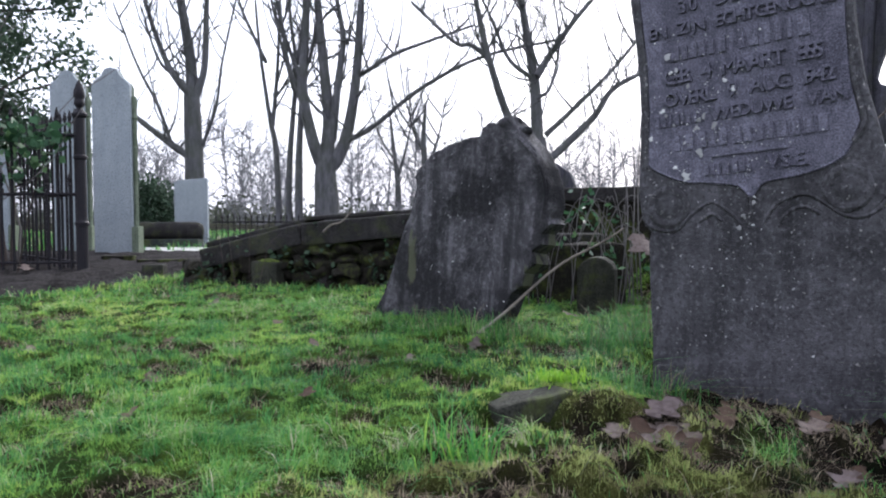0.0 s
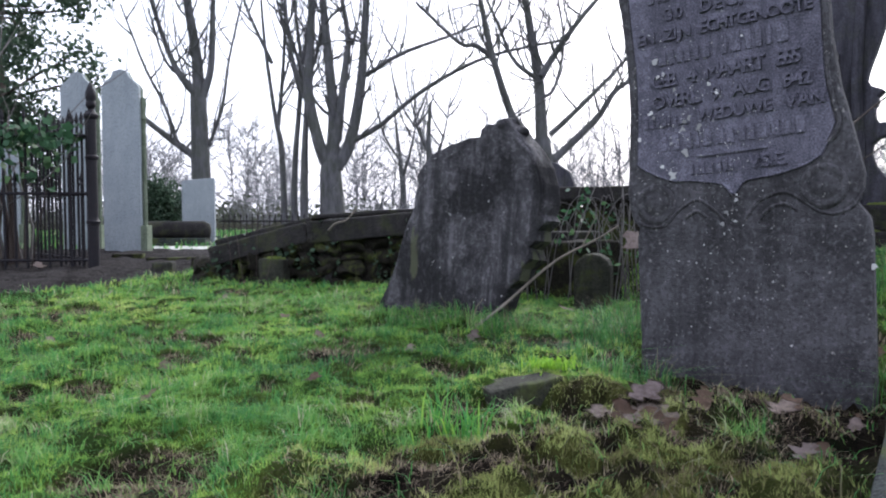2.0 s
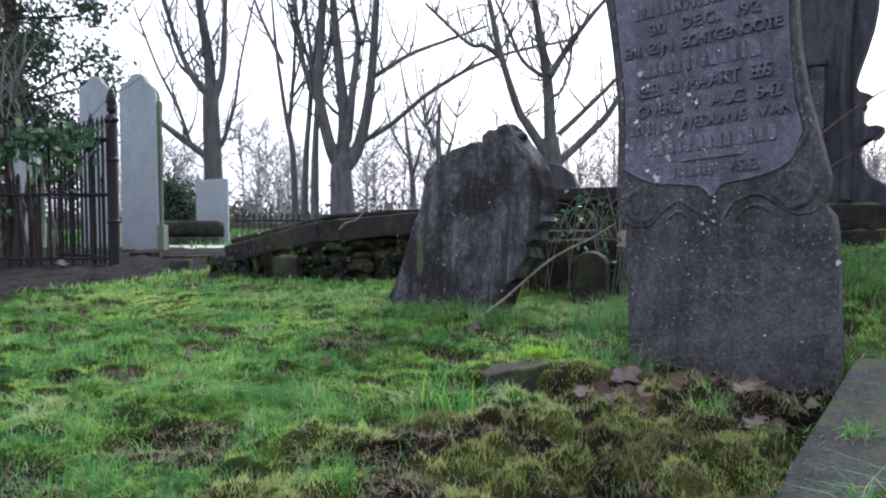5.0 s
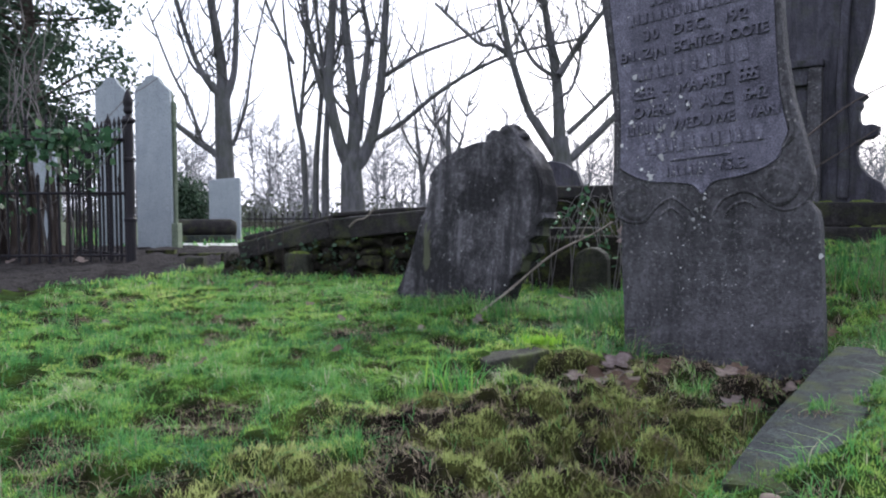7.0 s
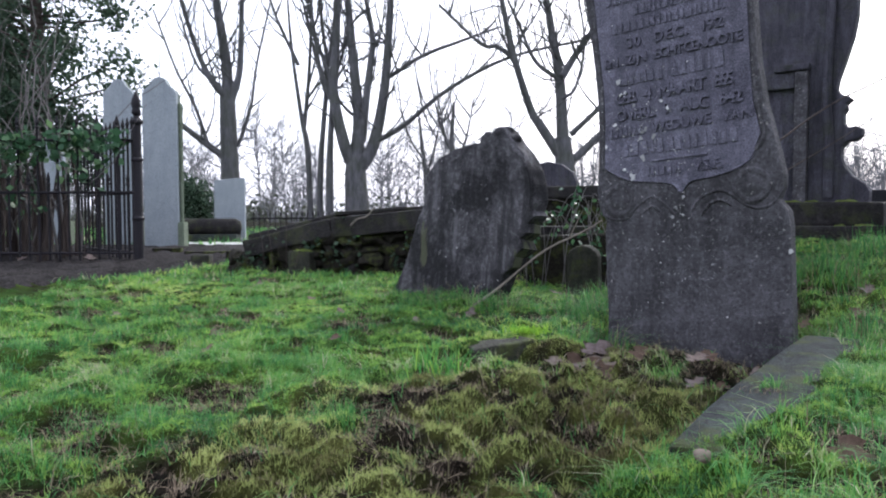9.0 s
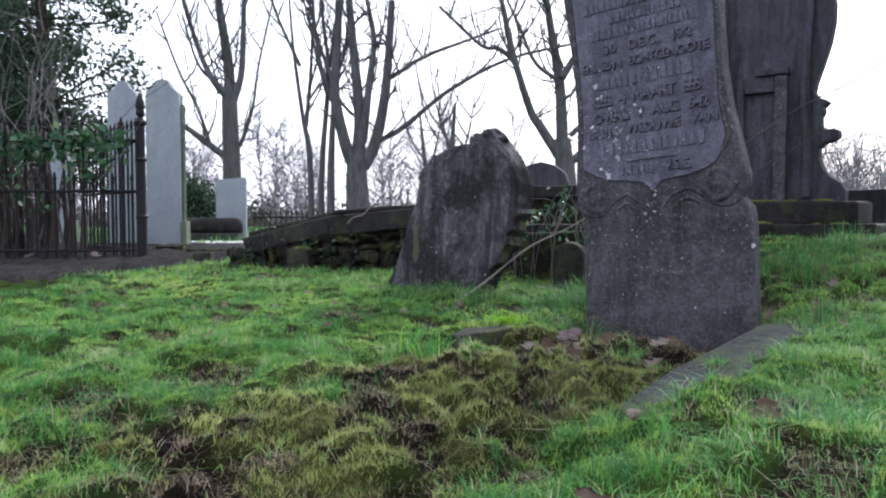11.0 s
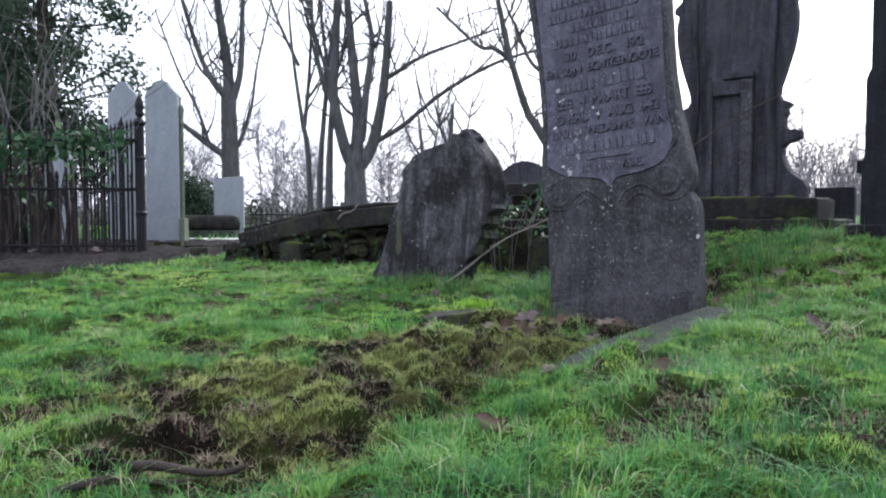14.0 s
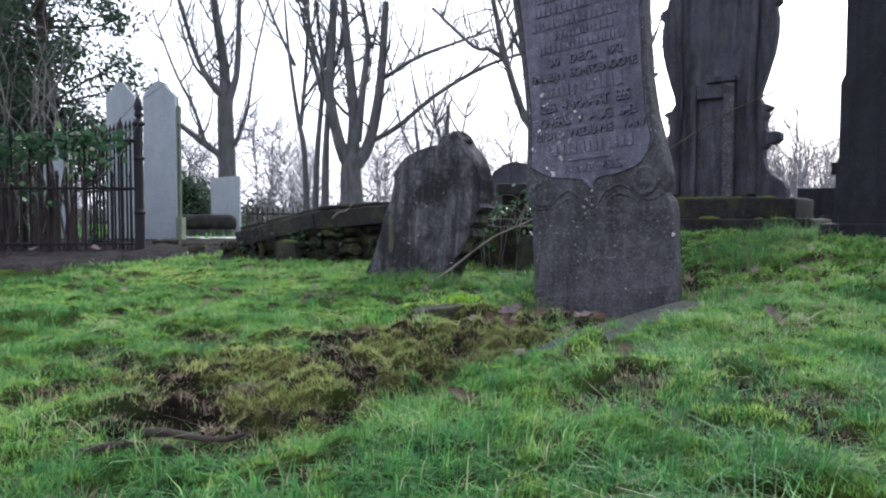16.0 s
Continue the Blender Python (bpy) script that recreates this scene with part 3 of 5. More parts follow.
            glyphs[ch] = (me, min(xs), max(xs) - min(xs))
        return glyphs[ch]

    def on_line(x, z):
        """A place on a text line that has the height z at x = 0.3."""
        return Matrix.Translation((x, -0.010, z + 0.09 * (x - 0.3))) @ Matrix.Rotation(radians(-5.1), 4, 'Y')

    def words(text, x0, x1, z, cap):
        k = cap / 0.0485
        body = sum(0.048 if c == " " else glyph(c)[2] for c in text) * k
        gap = (x1 - x0 - body) / (len(text) - 1)
        x = x0
        for c in text:
            if c == " ":
                x += 0.048 * k + gap
                continue
            me, left, w = glyph(c)
            ob = new("letter", me)
            ob.parent = root
            ob.matrix_local = on_line(x, z) @ Matrix.Rotation(radians(90), 4, 'X') @ Matrix.Diagonal((k, k, 1, 1)) @ Matrix.Translation((-left, 0, 0))
            x += w * k + gap

    def bars(x0, x1, z, h, r):
        x = x0
        while x < x1 - 0.012:
            w = min(r.uniform(0.22, 0.55) * h, x1 - x)
            bm = box(0, -0.0035, 0, w, 0.004, h, 0.0025)
            bm.transform(on_line(x, z))
            part("worn_letter", bm, M_FIELD, root)
            x += w + r.uniform(0.16, 0.30) * h
    r = random.Random(4)
    words("VS.E.", 0.375, 0.50, 0.677, 0.042)
    bars(0.184, 0.345, 0.677, 0.038, r)
    bm = box(0, -0.005, 0, 0.235, 0.004, 0.009, 0.002)
    bm.transform(on_line(0.2, 0.737))
    part("rule", bm, M_FIELD, root)
    bars(0.085, 0.562, 0.773, 0.055, r)
    bars(0.013, 0.165, 0.861, 0.038, r)
    words("WEDUWE VAN", 0.20, 0.605, 0.861, 0.042)
    words("OVERL. 9 AUG. 1942", 0.042, 0.568, 0.929, 0.047)
    words("GEB. 4 MAART 1855", 0.040, 0.534, 1.004, 0.049)
    bars(0.065, 0.255, 1.080, 0.050, r)
    bars(0.285, 0.518, 1.080, 0.066, r)
    words("EN ZIJN ECHTGENOOTE", -0.010, 0.565, 1.168, 0.040)
    words("30 DEC. 192", 0.09, 0.49, 1.238, 0.042)
    bars(0.025, 0.497, 1.308, 0.044, r)
    bars(0.116, 0.456, 1.372, 0.042, r)
    for z, a, b in ((1.435, -0.01, 0.48), (1.505, 0.0, 0.47), (1.575, 0.02, 0.46)):
        bars(a, b, z, 0.042, r)
    # lichen: flat rosettes in drifts
    verts, faces = [], []
    rng = np.random.RandomState(11)
    spots = [(0.053, 1.077, 0.015), (0.065, 1.023, 0.010), (0.085, 1.028, 0.011), (0.124, 0.972, 0.010), (0.242, 0.98, 0.009), (0.269, 0.95, 0.011), (0.037, 0.89, 0.012), (0.05, 0.875, 0.008), (0.176, 0.868, 0.012), (0.16, 0.855, 0.010), (0.21, 0.835, 0.014), (0.155, 0.83, 0.012),
             (0.166, 0.744, 0.016), (0.123, 0.666, 0.019), (0.10, 0.655, 0.010), (0.085, 0.70, 0.010), (0.331, 0.601, 0.015), (0.334, 0.575, 0.009), (0.353, 0.653, 0.011), (0.307, 0.533, 0.009), (0.334, 0.505, 0.007), (0.291, 0.494, 0.009), (0.30, 0.46, 0.007), (0.115, 0.78, 0.007), (0.0, 0.80, 0.008), (0.52, 0.09, 0.007), (0.752, 0.36, 0.010), (0.46, 0.30, 0.006)]
    for _ in range(420):
        cx, cz = ((0.20, 0.88), (0.30, 0.66), (0.25, 0.72), (0.16, 0.86), (0.15, 1.1), (0.35, 0.3))[rng.randint(6)]
        spots.append((np.clip(rng.normal(cx, 0.12), -0.02, 0.56), np.clip(rng.normal(cz, 0.11), 0.05, 1.5), rng.uniform(0.0010, 0.0040)))
    for x, z, s in spots:
        m = 9
        th = np.linspace(0, 2 * np.pi, m, endpoint=False)
        rr = s * rng.uniform(0.3, 1.2, m)
        y = -0.0170 if z > 0.66 else -0.0045
        base = len(verts)
        verts.append((x, y - 0.0015, z))
        verts += [(x + a * math.cos(t), y, z + a * math.sin(t)) for a, t in zip(rr, th)]
        faces += [(base, base + 1 + q, base + 1 + (q + 1) % m) for q in range(m)]
    tagged(arrays("lichen", verts, faces, M_LICHEN, root), "pale grey lichen rosettes", kind="stuff")
    return root


tall_headstone()


# ---------------------------------------------------------------- the broken leaning stone
def leaning_stone():
    root = empty("broken_headstone", pose(0.07, 3.085, 0.0, 0, 0, -45) @ pose(0, 0, 0, -4, 0, 0), "blackened broken round-topped headstone sunk askew in the grass", "headstone")
    outline = [(-0.80, -0.15), (-0.735, 0.02), (-0.66, 0.13), (-0.588, 0.275), (-0.53, 0.45), (-0.465, 0.62), (-0.445, 0.70), (-0.462, 0.735), (-0.425, 0.79), (-0.34, 0.85), (-0.22, 0.895), (-0.09, 0.915), (-0.02, 0.915), (-0.012, 0.955), (0.03, 0.975),
               (0.075, 0.965), (0.10, 0.985), (0.16, 0.985), (0.195, 0.95), (0.24, 0.90), (0.31, 0.83), (0.365, 0.755), (0.40, 0.67), (0.412, 0.58), (0.395, 0.53), (0.418, 0.50), (0.37, 0.455), (0.375, 0.41), (0.325, 0.375), (0.345, 0.32), (0.285, 0.275), (0.27, 0.22), (0.215, 0.175), (0.18, 0.09), (0.14, 0.02), (0.12, -0.15)]
    bm = slab(outline, 0.12, 0.014)
    bmesh.ops.triangulate(bm, faces=bm.faces[:])
    for _ in range(3):
        bmesh.ops.subdivide_edges(bm, edges=[e for e in bm.edges if e.calc_length() > 0.09], cuts=1)
        bmesh.ops.triangulate(bm, faces=bm.faces[:])
    rough_up(bm, 0.010, 9)
    part("stone_body", bm, M_LEAN, root)
    # weathered carved finial
    for x, z, rad in ((0.02, 0.955, 0.032), (0.13, 0.965, 0.05), (0.215, 0.93, 0.028)):
        b = bmesh.new()
        bmesh.ops.create_icosphere(b, subdivisions=3, radius=rad)
        for v in b.verts:
            v.co = Vector((x, 0.05, z)) + Vector((v.co.x, v.co.y * 1.3, v.co.z * 0.8))
        rough_up(b, 0.012, 24)
        part("finial_fragment", b, M_LEAN, root, smooth=True)
    # a lighter moulded rim on the broken edge
    t = Tubes(6)
    t.add(catmull([(0.22, -0.004, 0.89), (0.31, -0.004, 0.81), (0.37, -0.004, 0.71), (0.385, -0.004, 0.60), (0.37, -0.004, 0.52)], 6), 0.012, 0.008)
    t.make("moulding", M_LEAN, root)
    rng = np.random.RandomState(5)
    verts, faces = [], []
    for _ in range(60):
        x, z, s = rng.uniform(-0.5, 0.25), rng.uniform(0.1, 0.85), rng.uniform(0.0015, 0.0055)
        if x < -0.75 + z * 0.45:
            continue
        th = np.linspace(0, 2 * np.pi, 8, endpoint=False)
        rr = s * rng.uniform(0.3, 1.2, 8)
        base = len(verts)
        verts.append((x, -0.012, z))
        verts += [(x + a * math.cos(q), -0.010, z + a * math.sin(q)) for a, q in zip(rr, th)]
        faces += [(base, base + 1 + q, base + 1 + (q + 1) % 8) for q in range(8)]
    arrays("lichen", verts, faces, M_LICHEN, root)["kind"] = "stuff"
    return root


leaning_stone()


# ---------------------------------------------------------------- the large scrolled monument and its neighbour
MON = pose(2.63, 4.06, 0.0, 0, 0, -36)


def monument():
    root = empty("scrolled_monument", MON, "massive dark scrolled grave monument on a mossy stepped plinth", "monument")
    right = [(0.125, 0.55), (0.132, 0.66), (0.10, 0.715), (0.03, 0.76), (-0.025, 0.83), (-0.048, 0.90), (-0.045, 0.965), (-0.01, 1.00), (0.045, 1.01), (0.078, 1.04), (0.080, 1.085), (0.045, 1.10), (-0.012, 1.095), (-0.035, 1.13), (-0.038, 1.19),
             (-0.018, 1.225), (-0.024, 1.255), (0.012, 1.29), (-0.005, 1.305), (-0.06, 1.325), (-0.085, 1.37), (-0.075, 1.43), (-0.03, 1.57), (0.012, 1.72), (0.034, 1.86), (0.035, 1.98), (0.02, 2.06), (0.055, 2.09), (0.055, 2.13), (0.0, 2.17), (-0.06, 2.4), (-0.2, 2.6)]
    c = -0.415
    left = [(2 * c - x, z) for x, z in right][::-1]
    part("stone_body", slab(right + left, 0.13, 0.012), M_MONU, root)
    # central pilaster with a niche and a sunk panel
    part("pilaster", box(-0.335, -0.07, 0.58, -0.25, 0.02, 1.50, 0.01), M_HEAD, root, "paler stone pilaster strip")
    part("niche_back", box(-0.552, -0.004, 0.58, -0.337, 0.02, 1.385, 0.002), M_MONU, root)
    part("niche_head", box(-0.55, -0.055, 1.385, -0.337, 0.01, 1.50, 0.012), M_MONU, root)
    part("niche_jamb", box(-0.60, -0.05, 0.58, -0.552, 0.01, 1.50, 0.008), M_MONU, root)
    for x0, x1, z0, z1, d in ((-0.47, -0.24, 1.503, 1.55, 0.085),):
        part("capital", box(x0, -d, z0, x1, 0.0, z1, 0.01), M_MONU, root)
    for x in (-0.72, -0.12):
        t = Tubes(8)
        t.add(catmull([(x, -0.01, 0.62), (x * 1.0, -0.015, 1.0), (x + (0.02 if x < -0.4 else -0.02), -0.015, 1.35), (x, -0.01, 1.9), (x, -0.01, 2.3)], 5), 0.035, 0.03)
        t.make("half_column", M_MONU, root)
    for z0, z1, x0, x1, d, rgh in ((0.42, 0.585, -1.10, 0.235, 0.16, 0.008), (0.20, 0.425, -1.22, 0.36, 0.30, 0.012)):
        b = box(x0, -d, z0, x1, 0.5, z1, 0.02, 3, rgh)
        part("plinth", b, M_TOMB, root, "mossy stone plinth step")
    rng = random.Random(3)
    for _ in range(16):
        b = bmesh.new()
        bmesh.ops.create_icosphere(b, subdivisions=2, radius=rng.uniform(0.02, 0.05))
        px, lvl = rng.uniform(-1.1, 0.2), rng.choice((0, 0, 1))
        for v in b.verts:
            v.co = Vector((px, (-0.10, -0.24)[lvl] + rng.uniform(-0.03, 0.03) * 0, (0.587, 0.427)[lvl])) + Vector((v.co.x * 1.6, v.co.y * 0.7, v.co.z * 0.35))
        rough_up(b, 0.012, 30)
        part("moss_cushion", b, M_MOSS, root, "yellow-green moss cushion", True)
    return root


monument()


def side_block():
    b = box(0.0, 0.0, 0.0, 0.34, 0.30, 0.42, 0.012, 2, 0.006)
    root = part("stone_block", b, M_DARKMON)
    root.matrix_world = pose(3.58, 5.70, 0.30, 0, 0, -30)
    return tagged(root, "small dark square stone block beside the monument plinth", "stone block")


side_block()


def dark_monument():
    root = empty("dark_monument", pose(2.715, 3.105, 0.0, 0, 0, -36), "towering dark granite grave monument with a stepped side", "monument")
    outline = [(-0.04, 0.1), (-0.04, 0.78), (-0.025, 0.82), (-0.025, 1.30), (0.0, 1.36), (0.0, 2.6), (0.9, 2.6), (0.9, 0.1)]
    part("stone_body", slab(outline, 0.28, 0.012), M_DARKMON, root)
    part("bracket", box(-0.075, 0.05, 0.72, -0.035, 0.12, 0.80, 0.008), M_DARKMON, root)
    part("plinth", box(-0.12, -0.08, 0.05, 1.0, 0.36, 0.40, 0.015, 2, 0.006), M_DARKMON, root)
    return root


dark_monument()


# ---------------------------------------------------------------- kerb, half-buried slab, footstone
def kerbstone():
    root = empty("grave_kerb", Matrix.Translation((0.40, 0.30, 0.0)) @ Matrix(((0.833, 0.553, 0, 0), (-0.553, 0.833, 0, 0), (0, 0, 1, 0), (0, 0, 0, 1))), "worn grey stone grave kerb sunk in turf and moss", "kerb")
    for a, b, dz in ((-0.95, -0.02, -0.075), (0.10, 1.60, 0.004)):
        bm = box(-0.022, a, -0.15, 0.155, b, 0.063 + dz, 0.012, 5, 0.007, a)
        for v in bm.verts:
            v.co.z -= 0.11 * max(0.0, 0.34 - v.co.y) if b > 0 else 0.0
        rough_up(bm, 0.005, 26, a)
        part("kerb_length", bm, M_KERB, root)
    return root


kerbstone()


def sunk_slab():
    b = box(-0.13, -0.04, -0.17, 0.13, 0.06, 0.012, 0.010, 4, 0.012, 2)
    ob = part("sunk_stone", b, M_BLOCK)
    ob.matrix_world = pose(0.165, 1.715, 0.008, 3, -3, 29)
    return tagged(ob, "half-buried weathered stone edge with moss in the turf", "stone")


sunk_slab()


def footstone():
    w, h = 0.205, 0.27
    prof = [(0, -0.15), (0, h - 0.05), (0.02, h - 0.015), (0.06, h + 0.012), (w / 2, h + 0.02), (w - 0.06, h + 0.012), (w - 0.02, h - 0.015), (w, h - 0.05), (w, -0.15)]
    b = slab(prof, 0.12, 0.012)
    bmesh.ops.triangulate(b, faces=b.faces[:])
    bmesh.ops.subdivide_edges(b, edges=[e for e in b.edges if e.calc_length() > 0.05], cuts=2)
    rough_up(b, 0.005, 18)
    ob = part("footstone", b, M_BLOCK)
    ob.matrix_world = pose(0.665, 3.66, 0.02, 0, 0, -22)
    return tagged(ob, "small round-topped mossy grave footstone at the tomb's foot", "footstone")


footstone()


# ---------------------------------------------------------------- collapsed chest tomb behind the leaning stone
def chest_tomb():
    root = empty("chest_tomb", pose(0, 0, 0), "collapsed chest tomb with tilted dark ledger slabs on mossy rubble walls", "tomb")

    def ledger(x0, y0, z0, x1, y1, z1, depth, th, seed):
        b = box(0, 0, -th, 1, depth, 0, 0.015, 0)
        a = Vector((x0, y0, z0))
        d = Vector((x1, y1, z1)) - a
        for v in b.verts:
            v.co = Vector((v.co.x * d.length, v.co.y, v.co.z))
        bmesh.ops.subdivide_edges(b, edges=[e for e in b.edges if e.calc_length() > 0.2], cuts=5, use_grid_fill=True)
        rough_up(b, 0.010, 6, seed)
        rx = d.normalized()
        rz = Vector((0, 0, 1)) - rx * rx.z
        rz.normalize()
        ry = rz.cross(rx)
        m = Matrix.Translation(a) @ Matrix((rx, ry, rz)).transposed().to_4x4()
        b.transform(m)
        return part("ledger_slab", b, M_TOMB, root)
    ledger(-1.90, 5.18, 0.285, -1.14, 5.08, 0.475, 0.85, 0.15, 1)
    ledger(-1.12, 5.08, 0.480, -0.02, 4.95, 0.580, 0.85, 0.17, 2)
    ledger(-1.88, 5.30, 0.335, -1.10, 5.20, 0.515, 0.5, 0.05, 3)
    ledger(-1.10, 5.17, 0.535, 0.0, 5.03, 0.600, 0.5, 0.035, 9)
    for x0, x1, z1, dy in ((-0.995, -0.925, 0.42, 0.0), (-0.16, -0.06, 0.46, 0.0)):
        part("support_post", box(x0, 5.10, -0.05, x1, 5.20, z1 - 0.07, 0.01, 2, 0.006, x0), M_TOMB, root)
    # rubble wall under the slabs
    rng = random.Random(8)
    x = -2.05
    while x < 1.6:
        w = rng.uniform(0.10, 0.22)
        z = -0.04
        top = np.interp(x, (-2.0, -1.2, 0.0, 0.6, 1.6), (0.10, 0.26, 0.36, 0.42, 0.42))
        while z < top:
            h = rng.uniform(0.07, 0.13)
            b = bmesh.new()
            bmesh.ops.create_icosphere(b, subdivisions=3, radius=1)
            s, y = rng.random() * 30, 5.30 - 0.10 * (x + 1.9) + rng.uniform(-0.03, 0.04)
            for v in b.verts:
                c = v.co
                c = Vector([math.copysign(abs(q) ** 0.8, q) for q in c])
                v.co = Vector((x + w / 2 + c.x * w * 0.62, y + c.y * 0.12, z + h / 2 + c.z * h * 0.66))
            rough_up(b, 0.06, 9, s)
            rough_up(b, 0.02, 30, s)
            part("rubble_stone", b, M_RUBBLE, root, smooth=True)
            z += h
        x += w
    g = np.random.RandomState(9)
    n = 900
    px = g.uniform(-1.95, 1.4, n)
    pos = np.column_stack([px, 5.17 - 0.10 * (px + 1.9) + g.normal(0, 0.03, n), np.abs(g.normal(0, 0.17, n))])
    pos = pos[waves(pos[:, 0] * 2, pos[:, 2] * 2, 6, 41) > 0.0]
    v, f = scatter_quads(pos, 0.022, g, 0.4, 0.7)
    arrays("wall_ivy", v, f, M_EVER, root)["kind"] = "stuff"
    return root


chest_tomb()


def mossy_block():
    ob = part("stone_block", box(0, 0, -0.08, 0.20, 0.16, 0.20, 0.016, 3, 0.010, 5), M_BLOCK)
    ob.matrix_world = pose(-1.47, 5.02, 0.0, 0, 0, -8)
    tagged(ob, "short square mossy stone block in front of the tomb", "stone block")
    b = bmesh.new()
    bmesh.ops.create_icosphere(b, subdivisions=3, radius=0.07)
    for v in b.verts:
        v.co = Vector((0.11 + v.co.x * 1.2, 0.07 + v.co.y, 0.20 + v.co.z * 0.28))
    rough_up(b, 0.012, 30)
    part("moss_cushion", b, M_MOSS, ob, "bright yellow-green moss cushion", True)
    ob = part("stone_block", box(0, 0, -0.08, 0.17, 0.16, 0.12, 0.016, 3, 0.010, 6), M_BLOCK)
    ob.matrix_world = pose(-2.62, 5.9, 0.0, 0, 0, 6)
    tagged(ob, "low square stone block by the pale slab", "stone block")


mossy_block()


def second_tomb():
    root = empty("ledger_tomb", pose(0.55, 4.75, 0.0, 0, 0, -6), "low tomb with a flat dark ledger slab overgrown with brambles", "tomb")
    part("ledger_slab", box(0, 0, 0.63, 1.15, 0.9, 0.73, 0.014, 4, 0.008, 4), M_TOMB, root)
    part("tomb_wall", box(0.05, 0.06, -0.05, 1.1, 0.84, 0.632, 0.01, 4, 0.02, 7), M_RUBBLE, root)
    part("broken_slab", box(-0.15, -0.55, 0.36, 0.45, -0.1, 0.42, 0.012, 3, 0.01, 3), M_TOMB, root)
    part("fallen_slab", box(-0.05, -0.7, -0.05, 0.55, -0.15, 0.362, 0.03, 4, 0.03, 8), M_RUBBLE, root)
    return root


second_tomb()


def round_stone():
    prof = [(-0.28, -0.1), (-0.28, 0.78), (-0.24, 0.88), (-0.13, 0.96), (0, 0.99), (0.13, 0.96), (0.24, 0.88), (0.28, 0.78), (0.28, -0.1)]
    ob = part("headstone", slab(prof, 0.12, 0.012), M_MONU)
    ob.matrix_world = pose(0.80, 6.0, 0.02, 0, 0, -20)
    return tagged(ob, "low round-topped dark headstone behind the ledger tomb", "headstone")


round_stone()


# ---------------------------------------------------------------- pale headstones and distant graves
def pale_stone(x, y, w, h, rz):
    root = empty("pale_headstone", pose(x, y, 0.05, 0, 0, rz), "tall pale grey limestone headstone with a pointed scrolled top", "headstone", "pale headstones")
    prof = [(-w / 2, -0.2), (-w / 2, h - 0.22), (-w / 2 + 0.03, h - 0.17), (-w * 0.25, h - 0.10), (-0.07, h - 0.02), (0, h), (0.07, h - 0.02), (w * 0.25, h - 0.10), (w / 2 - 0.03, h - 0.17), (w / 2, h - 0.22), (w / 2, -0.2)]
    part("stone_face", slab(prof, 0.10, 0.01), M_PALE, root)
    part("back_slab", slab([(px * 1.02, pz - 0.005) for px, pz in prof], 0.07, 0.012, y0=0.10), M_PALEG, root, "algae-green back of the stone")
    part("side_shaft", lathe([(0.035, 0.0), (0.045, 0.06), (0.032, 0.30), (0.032, h - 0.62), (0.044, h - 0.60), (0.03, h - 0.54), (0.045, h - 0.40), (0.03, h - 0.34)], 10, w / 2 + 0.02, 0.09), M_PALEG, root)
    part("side_base", box(w / 2 - 0.02, 0.0, -0.1, w / 2 + 0.07, 0.2, 0.36, 0.012), M_PALEG, root)
    return root


pale_stone(-4.035, 8.6, 0.45, 2.28, 4)
pale_stone(-5.06, 9.6, 0.44, 2.44, 4)
pale_stone(-6.55, 10.4, 0.40, 1.62, 4)


def small_stone():
    ob = part("headstone", slab([(-0.26, -0.2), (-0.26, 1.09), (-0.2, 1.11), (0.25, 1.15), (0.26, 1.13), (0.26, -0.2)], 0.10, 0.012), M_PALE)
    ob.matrix_world = pose(-4.06, 11.5, 0.0, 0, 0, 5)
    return tagged(ob, "small plain pale grey rectangular headstone", "headstone")


small_stone()


def far_tomb():
    root = empty("coped_tomb", pose(-4.30, 10.95, 0.0, 0, 0, 8), "low tomb with a rounded dark coping stone on a grey base", "tomb")
    b = lathe([(0.02, -0.62), (0.11, -0.60), (0.15, -0.52), (0.15, 0.5), (0.11, 0.58), (0.02, 0.60)], 16)
    b.transform(pose(0.0, 0.0, 0.30, 0, 90, 0))
    part("coping", b, M_TOMB, root, smooth=True)
    part("base", box(-0.62, -0.25, -0.1, 0.55, 0.25, 0.19, 0.01), M_KERB, root)
    return root


far_tomb()
tagged(part("grave_slab", box(-4.7, 8.95, -0.1, -3.0, 10.6, 0.075, 0.01, 3, 0.006), M_SLAB), "pale concrete grave slab lying in the turf", "grave slab")
for bx, by, bw, bh, rz in ((-3.62, 7.35, 0.32, 0.12, 5), (-3.15, 7.1, 0.5, 0.10, -3), (-2.45, 6.4, 0.45, 0.14, 8)):
    ob = part("edging_stone", box(0, 0, -0.08, bw, 0.15, bh, 0.014, 3, 0.010, bx), M_RUBBLE)
    ob.matrix_world = pose(bx, by, 0.0, 0, 0, rz)
    tagged(ob, "low mossy edging stone along the grave slab", "edging stone", "edging stones")


# ---------------------------------------------------------------- iron railing with its corner post
POST = Vector((-3.22, 6.12, 0.03))


